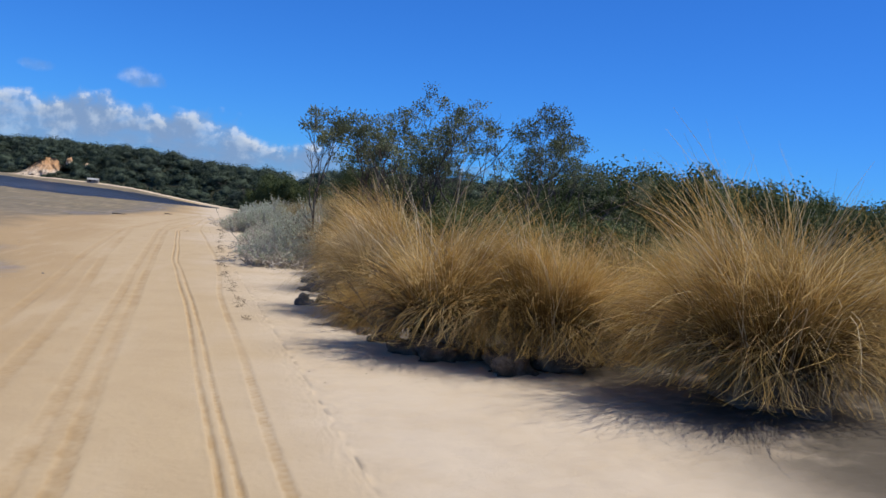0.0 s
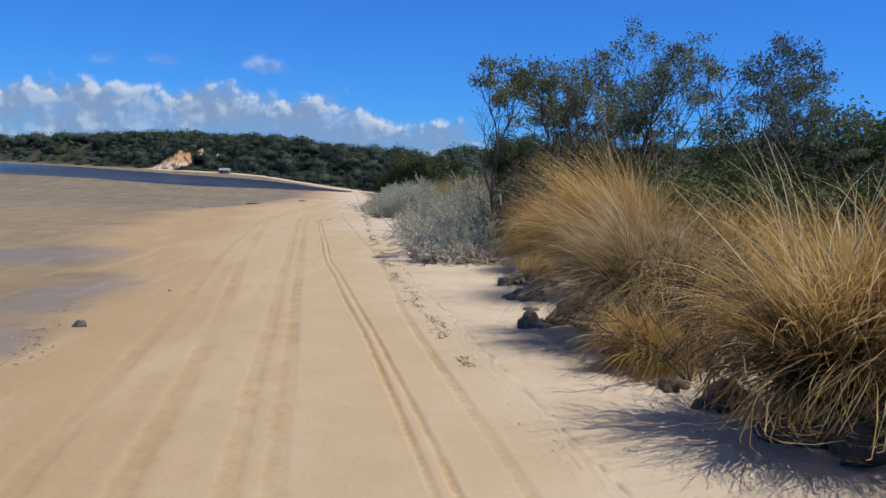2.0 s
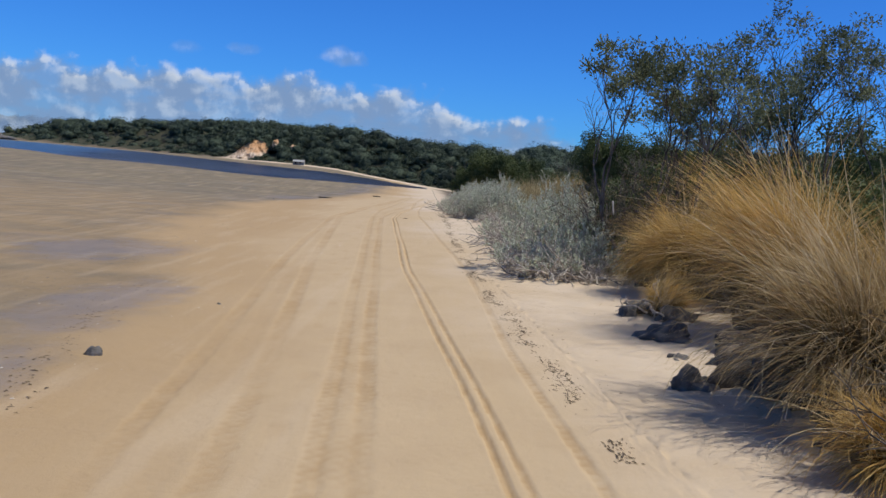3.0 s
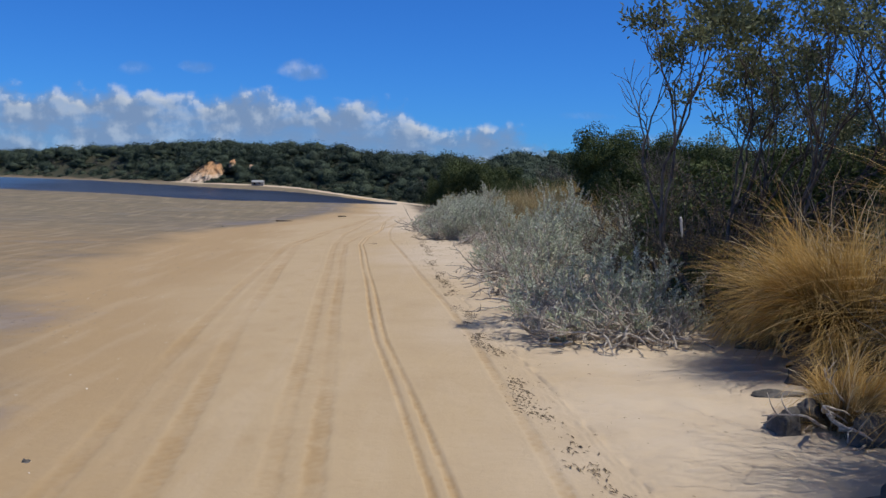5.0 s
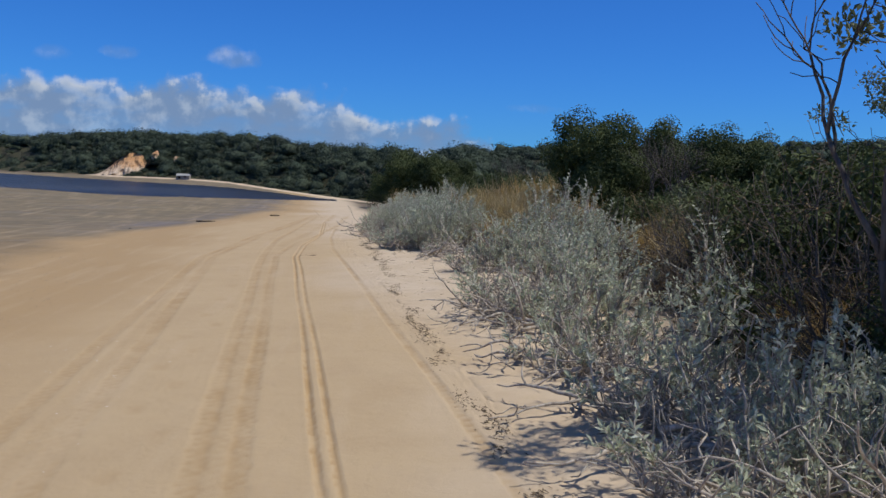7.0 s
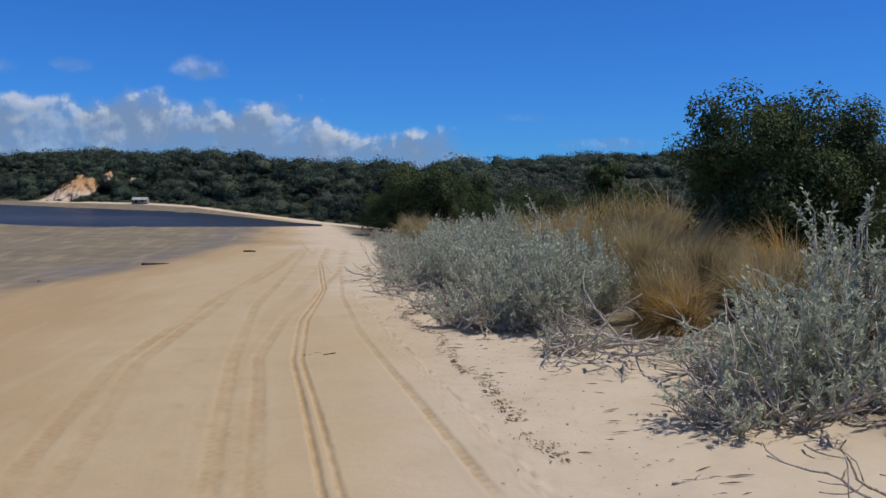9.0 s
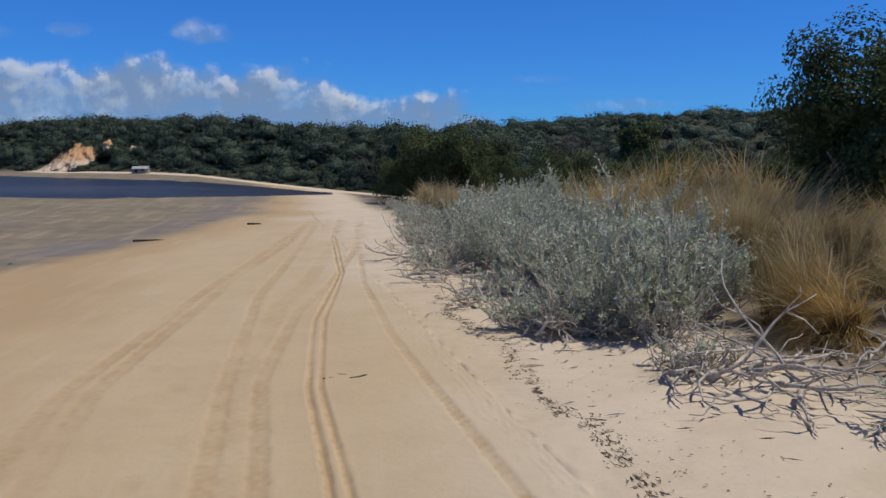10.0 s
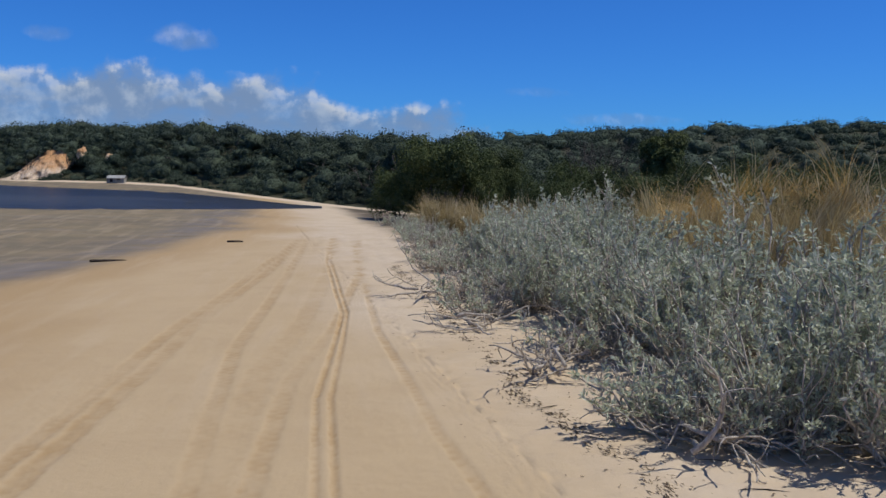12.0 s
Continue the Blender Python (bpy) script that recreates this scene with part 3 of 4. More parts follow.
    tagged(new("woods", me), "dark green coastal scrub covering the far hills", "woods", kind="stuff")


def build_cliff():
    """A bare slope of orange clay with pale sand washed out at its foot."""
    def face(name, x0, x1, y0, z0, z1, seed, lean):
        nx, nz, v, f = 60, 36, [], []
        for i in range(nx + 1):
            a = i / nx
            crest = z0 + (z1 - z0) * (0.16 + 0.84 * sm(a, 0.0, 0.72)) * (1 - 0.30 * sm(a, 0.86, 1.0))
            for j in range(nz + 1):
                b2 = j / nz
                z = z0 + (crest - z0) * b2
                n1 = noise.noise(Vector((a * 7, b2 * 4, seed))) + 0.6 * noise.noise(Vector((a * 17, b2 * 4, seed))) + 0.35 * noise.noise(Vector((a * 41, b2 * 9, seed)))
                v.append((x0 + (x1 - x0) * a, y0 + lean * b2 ** 1.4 + 0.42 * n1 - 0.5 * (1 - a) * (1 - b2), z + 0.16 * n1 * b2))
        for i in range(nx):
            for j in range(nz):
                q = i * (nz + 1) + j
                f.append((q, q + nz + 1, q + nz + 2, q + 1))
        return mesh_of(name, v, f, CLAY, True)

    ob = new("clay_cliff", None)
    tagged(ob, "eroded orange clay cliff above the far beach", "cliff")
    part("face", face("face", -23.6, -19.6, 87.0, 1.05, 3.0, 2.2, 2.0), ob)
    for k, (x, y, z, size) in enumerate(((-18.98, 87.7, 2.5, (0.24, 0.5, 0.46)), (-17.3, 87.7, 2.42, (0.27, 0.5, 0.30)), (-17.9, 87.8, 2.3, (0.12, 0.5, 0.14)))):
        me = lump_mesh("upper_scar", 30 + k, size, CLAY, 0.45, 4, 0.6)
        me.transform(Matrix.Translation((0, 0, 1.6)))
        ob2 = part("upper_scar", me, ob, "small bare clay patch")
        ob2.location = (x, y + 1.25, z - 1.6)


def box_mesh(name, x0, x1, y0, y1, z0, z1, material, bevel=0.01):
    bm = bmesh.new()
    bmesh.ops.create_cube(bm, size=1.0, matrix=Matrix.Translation(((x0 + x1) / 2, (y0 + y1) / 2, (z0 + z1) / 2)) @ Matrix.Diagonal((x1 - x0, y1 - y0, z1 - z0, 1)))
    bmesh.ops.bevel(bm, geom=bm.edges[:], offset=bevel, segments=1, affect="EDGES")
    me = bpy.data.meshes.new(name)
    bm.to_mesh(me)
    bm.free()
    me.materials.append(material)
    return me


def build_hut():
    ob = new("beach_hut", None)
    z = float(land(-15.9, 84.6))
    ob.location, ob.scale = (-15.9, 84.5, z + 0.03), (0.85, 0.85, 0.85)
    tagged(ob, "small grey board hut with pale iron roof across the water", "hut")
    part("wall", box_mesh("wall", -0.56, 0.56, -0.36, 0.36, -0.1, 0.29, WALLS), ob)
    v = [(-0.58, -0.44, 0.27), (0.58, -0.44, 0.27), (0.58, 0.05, 0.45), (-0.58, 0.05, 0.45), (-0.58, 0.38, 0.30), (0.58, 0.38, 0.30),
         (-0.58, -0.44, 0.25), (0.58, -0.44, 0.25), (0.58, 0.05, 0.43), (-0.58, 0.05, 0.43), (-0.58, 0.38, 0.28), (0.58, 0.38, 0.28)]
    f = [(0, 1, 2, 3), (3, 2, 5, 4), (7, 6, 9, 8), (8, 9, 10, 11), (0, 6, 7, 1), (4, 5, 11, 10), (1, 7, 8, 2), (2, 8, 11, 5), (0, 3, 9, 6), (3, 4, 10, 9)]
    part("roof", mesh_of("roof", v, f, ROOF), ob)
    part("door", box_mesh("door", -0.36, -0.18, -0.385, -0.362, 0.0, 0.24, DARKWOOD, 0.004), ob)
    part("window", box_mesh("window", 0.08, 0.30, -0.38, -0.362, 0.11, 0.22, DARKWOOD, 0.004), ob)


build_woods()
build_cliff()
build_hut()


# ---------------------------------------------------------------- plants
def tussock(seed, radius, height, lean=(0, 0), blades=2600, spread=0.42, material=None, droop=1.0):
    """A mop of golden blades in locks that arch over and hang, a dark thatch heart and pale seed stalks."""
    rng = np.random.default_rng(seed)
    ob = new("tussock_grass", None)
    tagged(ob, "large golden dry tussock grass drooping over the sand", "grass tussock", "tussocks along the beach")

    def locks(count, each, wide, tilt, bend, ln, loose):
        """Shared root, turn, tilt and bend for each lock, a little loosened blade by blade."""
        q = rng.uniform(0, 2 * math.pi, count)
        r = radius * wide * np.sqrt(rng.uniform(0, 1, count))
        b = np.stack([r * np.cos(q), r * np.sin(q), rng.uniform(-0.04, 0.02, count)], 1)
        t, q = tilt(count), q + rng.normal(size=count) * 0.6
        d = np.stack([np.cos(q) * np.sin(t) + lean[0], np.sin(q) * np.sin(t) + lean[1], np.cos(t)], 1)
        q, t = np.arctan2(d[:, 1], d[:, 0]), np.arctan2(np.hypot(d[:, 0], d[:, 1]), d[:, 2])
        l0, b0 = height * rng.uniform(*ln, count), rng.uniform(*bend, count) * (0.45 + t) * droop
        i = np.repeat(np.arange(count), each)
        k = len(i)
        return (b[i] + rng.normal(size=(k, 3)) * np.array([1, 1, 0.1]) * 0.05 * radius, q[i] + rng.normal(size=k) * loose, np.abs(t[i] + rng.normal(size=k) * loose * 0.6),
                b0[i] * rng.uniform(0.7, 1.35, k), l0[i] * rng.uniform(0.66, 1.08, k))

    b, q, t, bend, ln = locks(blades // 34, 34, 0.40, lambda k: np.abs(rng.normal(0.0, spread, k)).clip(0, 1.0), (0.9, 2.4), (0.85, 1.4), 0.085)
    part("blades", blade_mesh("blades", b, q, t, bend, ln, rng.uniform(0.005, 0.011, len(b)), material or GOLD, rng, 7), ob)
    b, q, t, bend, ln = locks(blades // 90, 22, 0.5, lambda k: rng.uniform(0.3, 1.0, k), (1.2, 2.0), (0.5, 0.85), 0.2)
    part("thatch", blade_mesh("thatch", b, q, t, bend, ln, rng.uniform(0.007, 0.014, len(b)), THATCH, rng, 5), ob, "dead brown thatch at the heart")
    b, q, t, bend, ln = locks(blades // 150, 3, 0.45, lambda k: rng.uniform(0.02, 0.5, k), (0.6, 1.5), (1.2, 1.62), 0.14)
    part("seed_stalks", blade_mesh("seed_stalks", b, q, t, bend, ln, np.full(len(b), 0.010), STRAW, rng, 7), ob, "pale straw seed stalks")
    return ob


def silver_bush(seed, radius, height, stems=24, bare=0.25, leaf=0.054):
    """A low grey-leaved coastal bush: stems sprawl low from a tangle, then rise into leafy shoots."""
    rng = np.random.default_rng(seed)
    ob = new("silver_bush", None)
    tagged(ob, "low silver-grey coastal bush with bare twisted stems on sand", "bush", "silver bushes along the beach")
    tb, base, way = Tubes(), [], []
    for i in range(stems):
        q = rng.uniform(0, 2 * math.pi)
        f = math.sqrt(rng.uniform(0.02, 1.0))
        root = np.array([rng.normal() * 0.14 * radius, rng.normal() * 0.14 * radius, -0.02])
        tip = np.array([radius * f * math.cos(q), radius * f * math.sin(q), height * (1 - 0.62 * f ** 2.2) * rng.uniform(0.72, 1.05)])
        elbow = root + (tip - root) * np.array([0.62, 0.62, 0.12]) + rng.normal(size=3) * 0.07 * np.array([1, 1, 0.4])
        s = np.linspace(0, 1, 8)[:, None]
        pts = root * (1 - s) ** 2 + elbow * 2 * s * (1 - s) + tip * s ** 2
        pts[1:-1] += rng.normal(size=(6, 3)) * 0.026
        pts[:, 2] = np.maximum(pts[:, 2], 0.008)
        r0 = rng.uniform(0.009, 0.019)
        tb.add(pts, np.linspace(r0, r0 * 0.4, 8), 5)
        naked = rng.uniform() < bare
        for j in range(6):
            g = rng.uniform(0.42, 1.0) if j else 1.0
            p0 = pts[int(g * 7)]
            d = unit(np.array([math.cos(q) * 0.45 * f, math.sin(q) * 0.45 * f, 0.9]) + rng.normal(size=3) * (0.9 if naked else 0.42))
            p2, d2 = limb(rng, p0, d, rng.uniform(0.16, 0.36) * height ** 0.5, 4, 0.18, 0.05)
            p2[:, 2] = np.maximum(p2[:, 2], 0.008)
            tb.add(p2, np.linspace(r0 * 0.42, 0.0025, len(p2)), 4)
            if naked or p2[-1][2] < 0.3 * height:
                continue
            k = int(rng.integers(19, 30))
            a = rng.uniform(0.05, 1.06, k)[:, None]
            base.append(p2[0] + (p2[-1] - p2[0]) * a + rng.normal(size=(k, 3)) * 0.007)
            way.append(d2 * (0.35 + 0.6 * a) + unit(rng.normal(size=(k, 3))) * 0.85)
    part("stem_tangle", tb.mesh("stem_tangle", DRIFT), ob, "bare grey stems", "stuff")
    tw = Tubes()
    for i in range(int(60 * bare)):
        q = rng.uniform(0, 2 * math.pi)
        start = np.array([math.cos(q), math.sin(q), 0]) * rng.uniform(0.2, 1.0) * radius + np.array([0, 0, rng.uniform(0.01, 0.14)])
        pts, d = limb(rng, start, (*rng.normal(size=2), rng.uniform(-0.1, 0.5)), rng.uniform(0.15, 0.5), 5, 0.35, -0.05)
        pts[:, 2] = np.maximum(pts[:, 2], 0.01)
        tw.add(pts, np.linspace(rng.uniform(0.005, 0.011), 0.003, len(pts)), 4)
    part("twig_tangle", tw.mesh("twig_tangle", DRIFT), ob, "dead grey twigs around the foot", "stuff")
    base, way = np.concatenate(base), np.concatenate(way)
    ln = rng.uniform(0.65, 1.3, len(base)) * leaf
    part("foliage", leaf_mesh("foliage", base, way, ln, ln * 0.40, SILVER, rng, 0.1, unit(rng.normal(size=base.shape) * 0.75 + np.array([0.25, -0.2, 0.9]))), ob, "small silver-grey leaves")
    return ob


def tree(seed, height, stems=3, out=0.3, lean=(0, 0), leafy=0.7, clump=0.2, per=34, depth=4, wander=0.17):
    """A wind-bent coastal tree: crooked stems that fork again and again, tufts of leaves at the ends."""
    rng = np.random.default_rng(seed)
    ob = new("coast_tree", None)
    tagged(ob, "slender multi-stemmed coastal tree with sparse olive crown", "tree", "trees behind the beach")
    lb, ends = Tubes(), []

    def grow(tb, p, d, ln, r, level, green):
        pts, d2 = limb(rng, p, d, ln, 6 if level < 2 else 4, wander, 0.04)
        tb.add(pts, np.linspace(r, r * 0.68, len(pts)), 6 if level == 0 else 5 if level < 3 else 3)
        if level == depth:
            if green:
                ends.append((pts[-1], d2))
            return
        if level == 2 and rng.uniform() > leafy:
            green = False
        for _ in range(2 if rng.uniform() < 0.6 else 3):
            away = unit(np.cross(d2, rng.normal(size=3)))
            a = rng.uniform(0.16, 0.58)
            grow(lb, pts[-1] if _ < 2 else pts[-2], unit(d2 * math.cos(a) + away * math.sin(a) + np.array([0, 0, 0.16])), ln * rng.uniform(0.62, 0.86), r * 0.62, level + 1, green)
        for _ in range(1 + (level == 3)):                      # fine bare twigs
            p3, _d = limb(rng, pts[int(rng.integers(2, len(pts)))], unit(d2 + rng.normal(size=3) * 0.9), ln * rng.uniform(0.3, 0.7), 4, 0.25, 0.05)
            lb.add(p3, np.linspace(max(r * 0.25, 0.005), 0.003, len(p3)), 3)

    for i in range(stems):
        tb = Tubes()
        q = 2 * math.pi * (i + rng.uniform(-0.3, 0.3)) / stems
        o = rng.uniform(0.5, 1.2) * out
        grow(tb, (0.10 * math.cos(q), 0.10 * math.sin(q), -0.05), (math.cos(q) * o + lean[0], math.sin(q) * o + lean[1], 1.0), height * rng.uniform(0.31, 0.37), rng.uniform(0.025, 0.037), 0, True)
        part("trunk", tb.mesh("trunk", BARK), ob, "thin crooked grey stem")
    part("branchwork", lb.mesh("branchwork", BARK), ob, kind="stuff")
    if not ends:
        return ob
    tips, dirs = np.array([e[0] for e in ends]), np.array([e[1] for e in ends])
    size = rng.uniform(0.55, 1.2, len(ends)) * clump
    pick = np.repeat(np.arange(len(ends)), per)
    k = len(pick)
    d = unit(rng.normal(size=(k, 3)))
    base = tips[pick] + (d * rng.uniform(0, 1, (k, 1)) ** 0.6 * np.array([1, 1, 0.62]) + dirs[pick] * rng.uniform(-0.7, 0.3, (k, 1))) * size[pick][:, None]
    ln = rng.uniform(0.04, 0.085, k)
    part("crown", leaf_mesh("crown", base, d + rng.normal(size=(k, 3)) * 0.6 + np.array([0, 0, 0.4]), ln, ln * 0.45, OLIVE, rng), ob, "olive green leaf clumps")
    return ob


def shrub(seed, radius, height, leaves=6500, material=None, label="", word="shrub", leaf=0.075, low=-0.92):
    """A dense rounded shrub, lumpy in outline, on a few stems."""
    rng = np.random.default_rng(seed)
    ob = new("shrub", None)
    tagged(ob, label or "dense dark green rounded coastal shrub", word, "shrubs behind the beach")
    tb = Tubes()
    for i in range(8):
        q = rng.uniform(0, 2 * math.pi)
        pts, _ = limb(rng, (0.1 * math.cos(q), 0.1 * math.sin(q), -0.05), (math.cos(q) * 0.5, math.sin(q) * 0.5, 1), height * 0.55, 8, 0.18, 0.03)
        tb.add(pts, np.linspace(0.035, 0.01, len(pts)), 5)
    part("stem_tangle", tb.mesh("stem_tangle", BARK), ob, kind="stuff")
    lumps = 60
    c = unit(rng.normal(size=(lumps, 3)))
    c[:, 2] = rng.uniform(low, 1.0, lumps)
    c = c * np.array([radius, radius, height * 0.5]) * rng.uniform(0.55, 0.86, (lumps, 1)) + np.array([0, 0, height * 0.52])
    size = rng.uniform(0.26, 0.42, lumps) * min(radius, height * 0.6)
    pick = rng.integers(0, lumps, leaves)
    d = unit(rng.normal(size=(leaves, 3)))
    base = c[pick] + d * (size[pick] * rng.uniform(0.5, 0.98, leaves))[:, None]
    facing = unit(d + unit(c - np.array([0, 0, height * 0.4]))[pick] * 0.5 + rng.normal(size=(leaves, 3)) * 0.5)
    base[:, 2] = np.maximum(base[:, 2], 0.03)
    ln = rng.uniform(0.7, 1.3, leaves) * leaf
    part("foliage", leaf_mesh("foliage", base, np.cross(facing, unit(rng.normal(size=(leaves, 3)))), ln, ln * 0.62, material or GREEN, rng, facing=facing), ob)
    return ob


def brush(seed, radius, height):
    """A leafless thicket of thin upright twigs."""
    rng = np.random.default_rng(seed)
    ob = new("dry_brush", None)
    tagged(ob, "leafless grey-brown thicket of thin dry twigs", "dry bush", "dry brush under the trees")
    tb = Tubes()
    for i in range(26):
        q = rng.uniform(0, 2 * math.pi)
        r = radius * 0.45 * math.sqrt(rng.uniform())
        lean = rng.uniform(0.1, 0.9)
        pts, d = limb(rng, (r * math.cos(q), r * math.sin(q), 0), (math.cos(q) * lean, math.sin(q) * lean, 1), height * rng.uniform(0.5, 0.95), 6, 0.2, 0.04)
        tb.add(pts, np.linspace(0.010, 0.004, len(pts)), 4)
        for j in range(7):
            p2, _ = limb(rng, pts[int(rng.integers(2, 7))], d + rng.normal(size=3) * 0.7, height * rng.uniform(0.15, 0.35), 3, 0.3, 0.04)
            tb.add(p2, np.linspace(0.004, 0.002, len(p2)), 3)
    part("twig_tangle", tb.mesh("twig_tangle", BARK), ob, kind="stuff")
    k = 700
    base = np.array(tb.v)[rng.integers(0, len(tb.v), k)]
    part("foliage", leaf_mesh("foliage", base, rng.normal(size=(k, 3)), rng.uniform(0.03, 0.06, k), 0.018, THATCH, rng), ob, "withered brown leaves")
    return ob


def at(x, y, turn=0.0, sink=0.0):
    return pose(x, y, float(land(x, y)) - sink, 0, 0, turn)


def put(ob, x, y, turn=0.0, scale=1.0, sink=0.0):
    """Sets a first thing down, or a copy of it."""
    if ob.get("set"):
        ob = copy_thing(ob, Matrix())
    ob.matrix_basis = at(x, y, turn, sink) @ Matrix.Diagonal((scale, scale, scale, 1))
    ob["set"] = 1
    return ob


R = random.Random(5)

# golden tussocks
T1, T2, T3, T4 = tussock(21, 1.0, 1.45, (-0.12, 0), 4600), tussock(22, 0.65, 1.45, (-0.2, -0.05), 3400, 0.27, None, 0.85), tussock(23, 0.85, 1.25, (-0.05, -0.05), 4000, 0.55, None, 1.2), tussock(24, 0.6, 1.0, (-0.2, -0.15), 2200, 0.5, None, 1.2)
T6 = tussock(26, 0.9, 1.25, (-0.1, -0.05), 3600, 0.5, GREYGOLD, 1.2)
tagged(T6, "weathered grey-brown tussock grass on a crumbling bank")
T5 = tussock(25, 0.75, 1.3, (-0.12, 0.1), 2400, 0.42)
for kind, x, y, turn, scale, lift in (
        (T2, 2.2, 16.2, 0, 1.04, 0.24), (T6, 1.6, 13.1, 10, 0.92, 0.24), (T4, 1.3, 11.9, 20, 0.62, 0.0), (T3, 2.02, 9.95, 100, 1.08, 0.26), (T1, 3.05, 9.3, 70, 0.84, 0.22), (T1, 4.55, 7.5, 35, 1.05, 0.2),
        (T5, 4.3, 10.2, 50, 1.0, 0.0), (T1, 5.5, 9.4, 200, 0.95, 0.0), (T2, 5.9, 11.4, 30, 0.9, 0.0), (T1, 7.0, 8.6, 80, 1.0, 0.0),
        (T5, 3.9, 13.8, 0, 0.9, 0.0), (T3, 1.9, 19.2, 0, 0.84, 0.22), (T4, 1.1, 17.4, 200, 0.5, 0.0), (T4, 2.05, 20.5, 60, 1.15, 0.0), (T5, 3.35, 19.4, 60, 0.85, 0.0), (T5, 3.4, 18.2, 60, 0.9, 0.0), (T4, 2.2, 20.3, 40, 0.9, 0.0),
        (T5, 3.6, 16.6, 70, 0.9, 0.0), (T4, 1.85, 23.4, 40, 0.7, 0.0), (T1, 7.6, 11.6, 30, 1.0, 0.0), (T4, 0.78, 35.2, -20, 0.62, 0.0), (T4, 1.2, 36.2, 0, 0.6, 0.0), (T4, 2.5, 30.6, 10, 0.7, 0.0), (T3, 3.1, 27.4, 90, 0.7, 0.0),
        (T4, 3.7, 43.6, 10, 1.4, 0.05), (T4, 1.75, 44.8, 120, 1.2, 0.05), (T4, 2.4, 44.4, 60, 1.3, 0.05), (T4, 3.1, 45.2, 60, 1.35, 0.05), (T4, 3.45, 38.2, 0, 1.0, 0.0), (T4, 4.0, 35.6, 60, 0.9, 0.0)):
    put(kind, x, y, turn, scale, -lift)

# thin yellow grass behind the bushes
G1 = tussock(31, 0.8, 0.8, (-0.1, 0), 1000, 0.34, DRYGRASS, 0.7)
G2 = tussock(32, 0.7, 0.7, (0.1, 0.1), 800, 0.34, DRYGRASS, 0.7)
for g in (G1, G2):
    tagged(g, "thin yellow dry grass clump behind the silver bushes", "grass clump", "yellow grass behind the bushes")
for i in range(80):
    y = R.uniform(28, 60)
    u = R.uniform(4.3, 6.6) + (0.8 if 28 < y < 33 else 0)
    put(R.choice((G1, G2)), u - 0.1 * y, y, R.uniform(0, 360), R.uniform(0.7, 1.2))
for x, y, k in ((1.3, 39.2, 1.1), (1.5, 40.2, 1.4), (0.6, 41.2, 1.2), (2.2, 39.4, 1.4), (2.0, 42.0, 1.4), (0.9, 42.6, 1.4), (2.8, 43.2, 1.5), (1.7, 38.4, 1.3)):
    put(G1, x, y, x * 77, k)

# silver bushes
S1, S2, S3 = silver_bush(41, 0.7, 0.85, 30, 0.2), silver_bush(42, 0.85, 1.05, 40, 0.15), silver_bush(43, 0.6, 0.5, 26, 0.7)
S4 = silver_bush(44, 0.6, 1.25, 26, 0.3)
for kind, x, y, turn, scale in (
        (S3, -0.2, 20.75, 0, 0.95), (S1, 0.3, 21.2, 80, 0.8), (S1, 0.85, 21.35, 140, 0.85), (S3, 0.5, 20.65, 200, 0.95), (S3, 0.05, 22.1, 30, 1.0), (S1, 0.45, 22.9, 60, 0.9), (S4, 1.3, 24.8, 0, 0.85),
        (S3, -0.25, 23.8, 200, 1.0), (S1, 0.15, 24.6, 20, 0.9), (S1, 0.2, 26.2, 90, 1.0), (S2, 0.75, 27.4, 30, 0.9), (S3, -0.3, 26.6, 10, 1.0), (S3, -0.2, 28.0, 10, 1.0), (S2, 0.75, 29.3, 120, 0.9), (S1, 0.15, 31.6, 200, 1.0), (S2, 0.6, 32.2, 45, 0.85), (S4, 1.15, 32.7, 10, 1.05), (S4, 1.75, 33.3, 80, 1.05), (S1, 0.95, 31.7, 0, 0.9),
        (S3, -0.3, 31.5, 0, 0.7), (S4, 1.4, 29.9, 50, 1.0), (S1, 1.5, 29.6, 220, 0.9), (S3, 0.3, 32.8, 0, 0.8)):
    put(kind, x, y, turn, scale)
for i in range(50):                                            # the long thicket further on
    y = 34.6 + 12.4 * i / 49 + R.uniform(-0.3, 0.3)
    edge = float(np.interp(y, (33, 34.5, 36.4, 39.6, 43.6, 47), (3.4, 2.9, 2.35, 2.45, 2.7, 3.3)))
    u = edge + 0.35 + R.uniform(0, 1.75) * float(np.interp(y, (34, 36, 37.5), (0.3, 0.7, 1.0)))
    pick, turn, size = R.choice((S1, S2, S2, S4)), R.uniform(0, 360), R.uniform(0.75, 1.15) * (0.8 if u - edge < 0.8 else 1.0)
    if abs(u - 4.0) > 0.75 or abs(y - 35.1) > 0.8:              # a gap for the golden tuft
        put(pick, u - 0.1 * y, y, turn, size)
for i in range(26):                                            # low outer fringe
    y = R.uniform(34.5, 58)
    edge = float(np.interp(y, (33, 34.5, 36.4, 39.6, 43.6, 50, 60), (3.2, 2.6, 2.2, 2.25, 2.5, 3.4, 4.6)))
    put(S3, edge + R.uniform(-0.1, 0.4) - 0.1 * y, y, R.uniform(0, 360), R.uniform(0.6, 1.0))

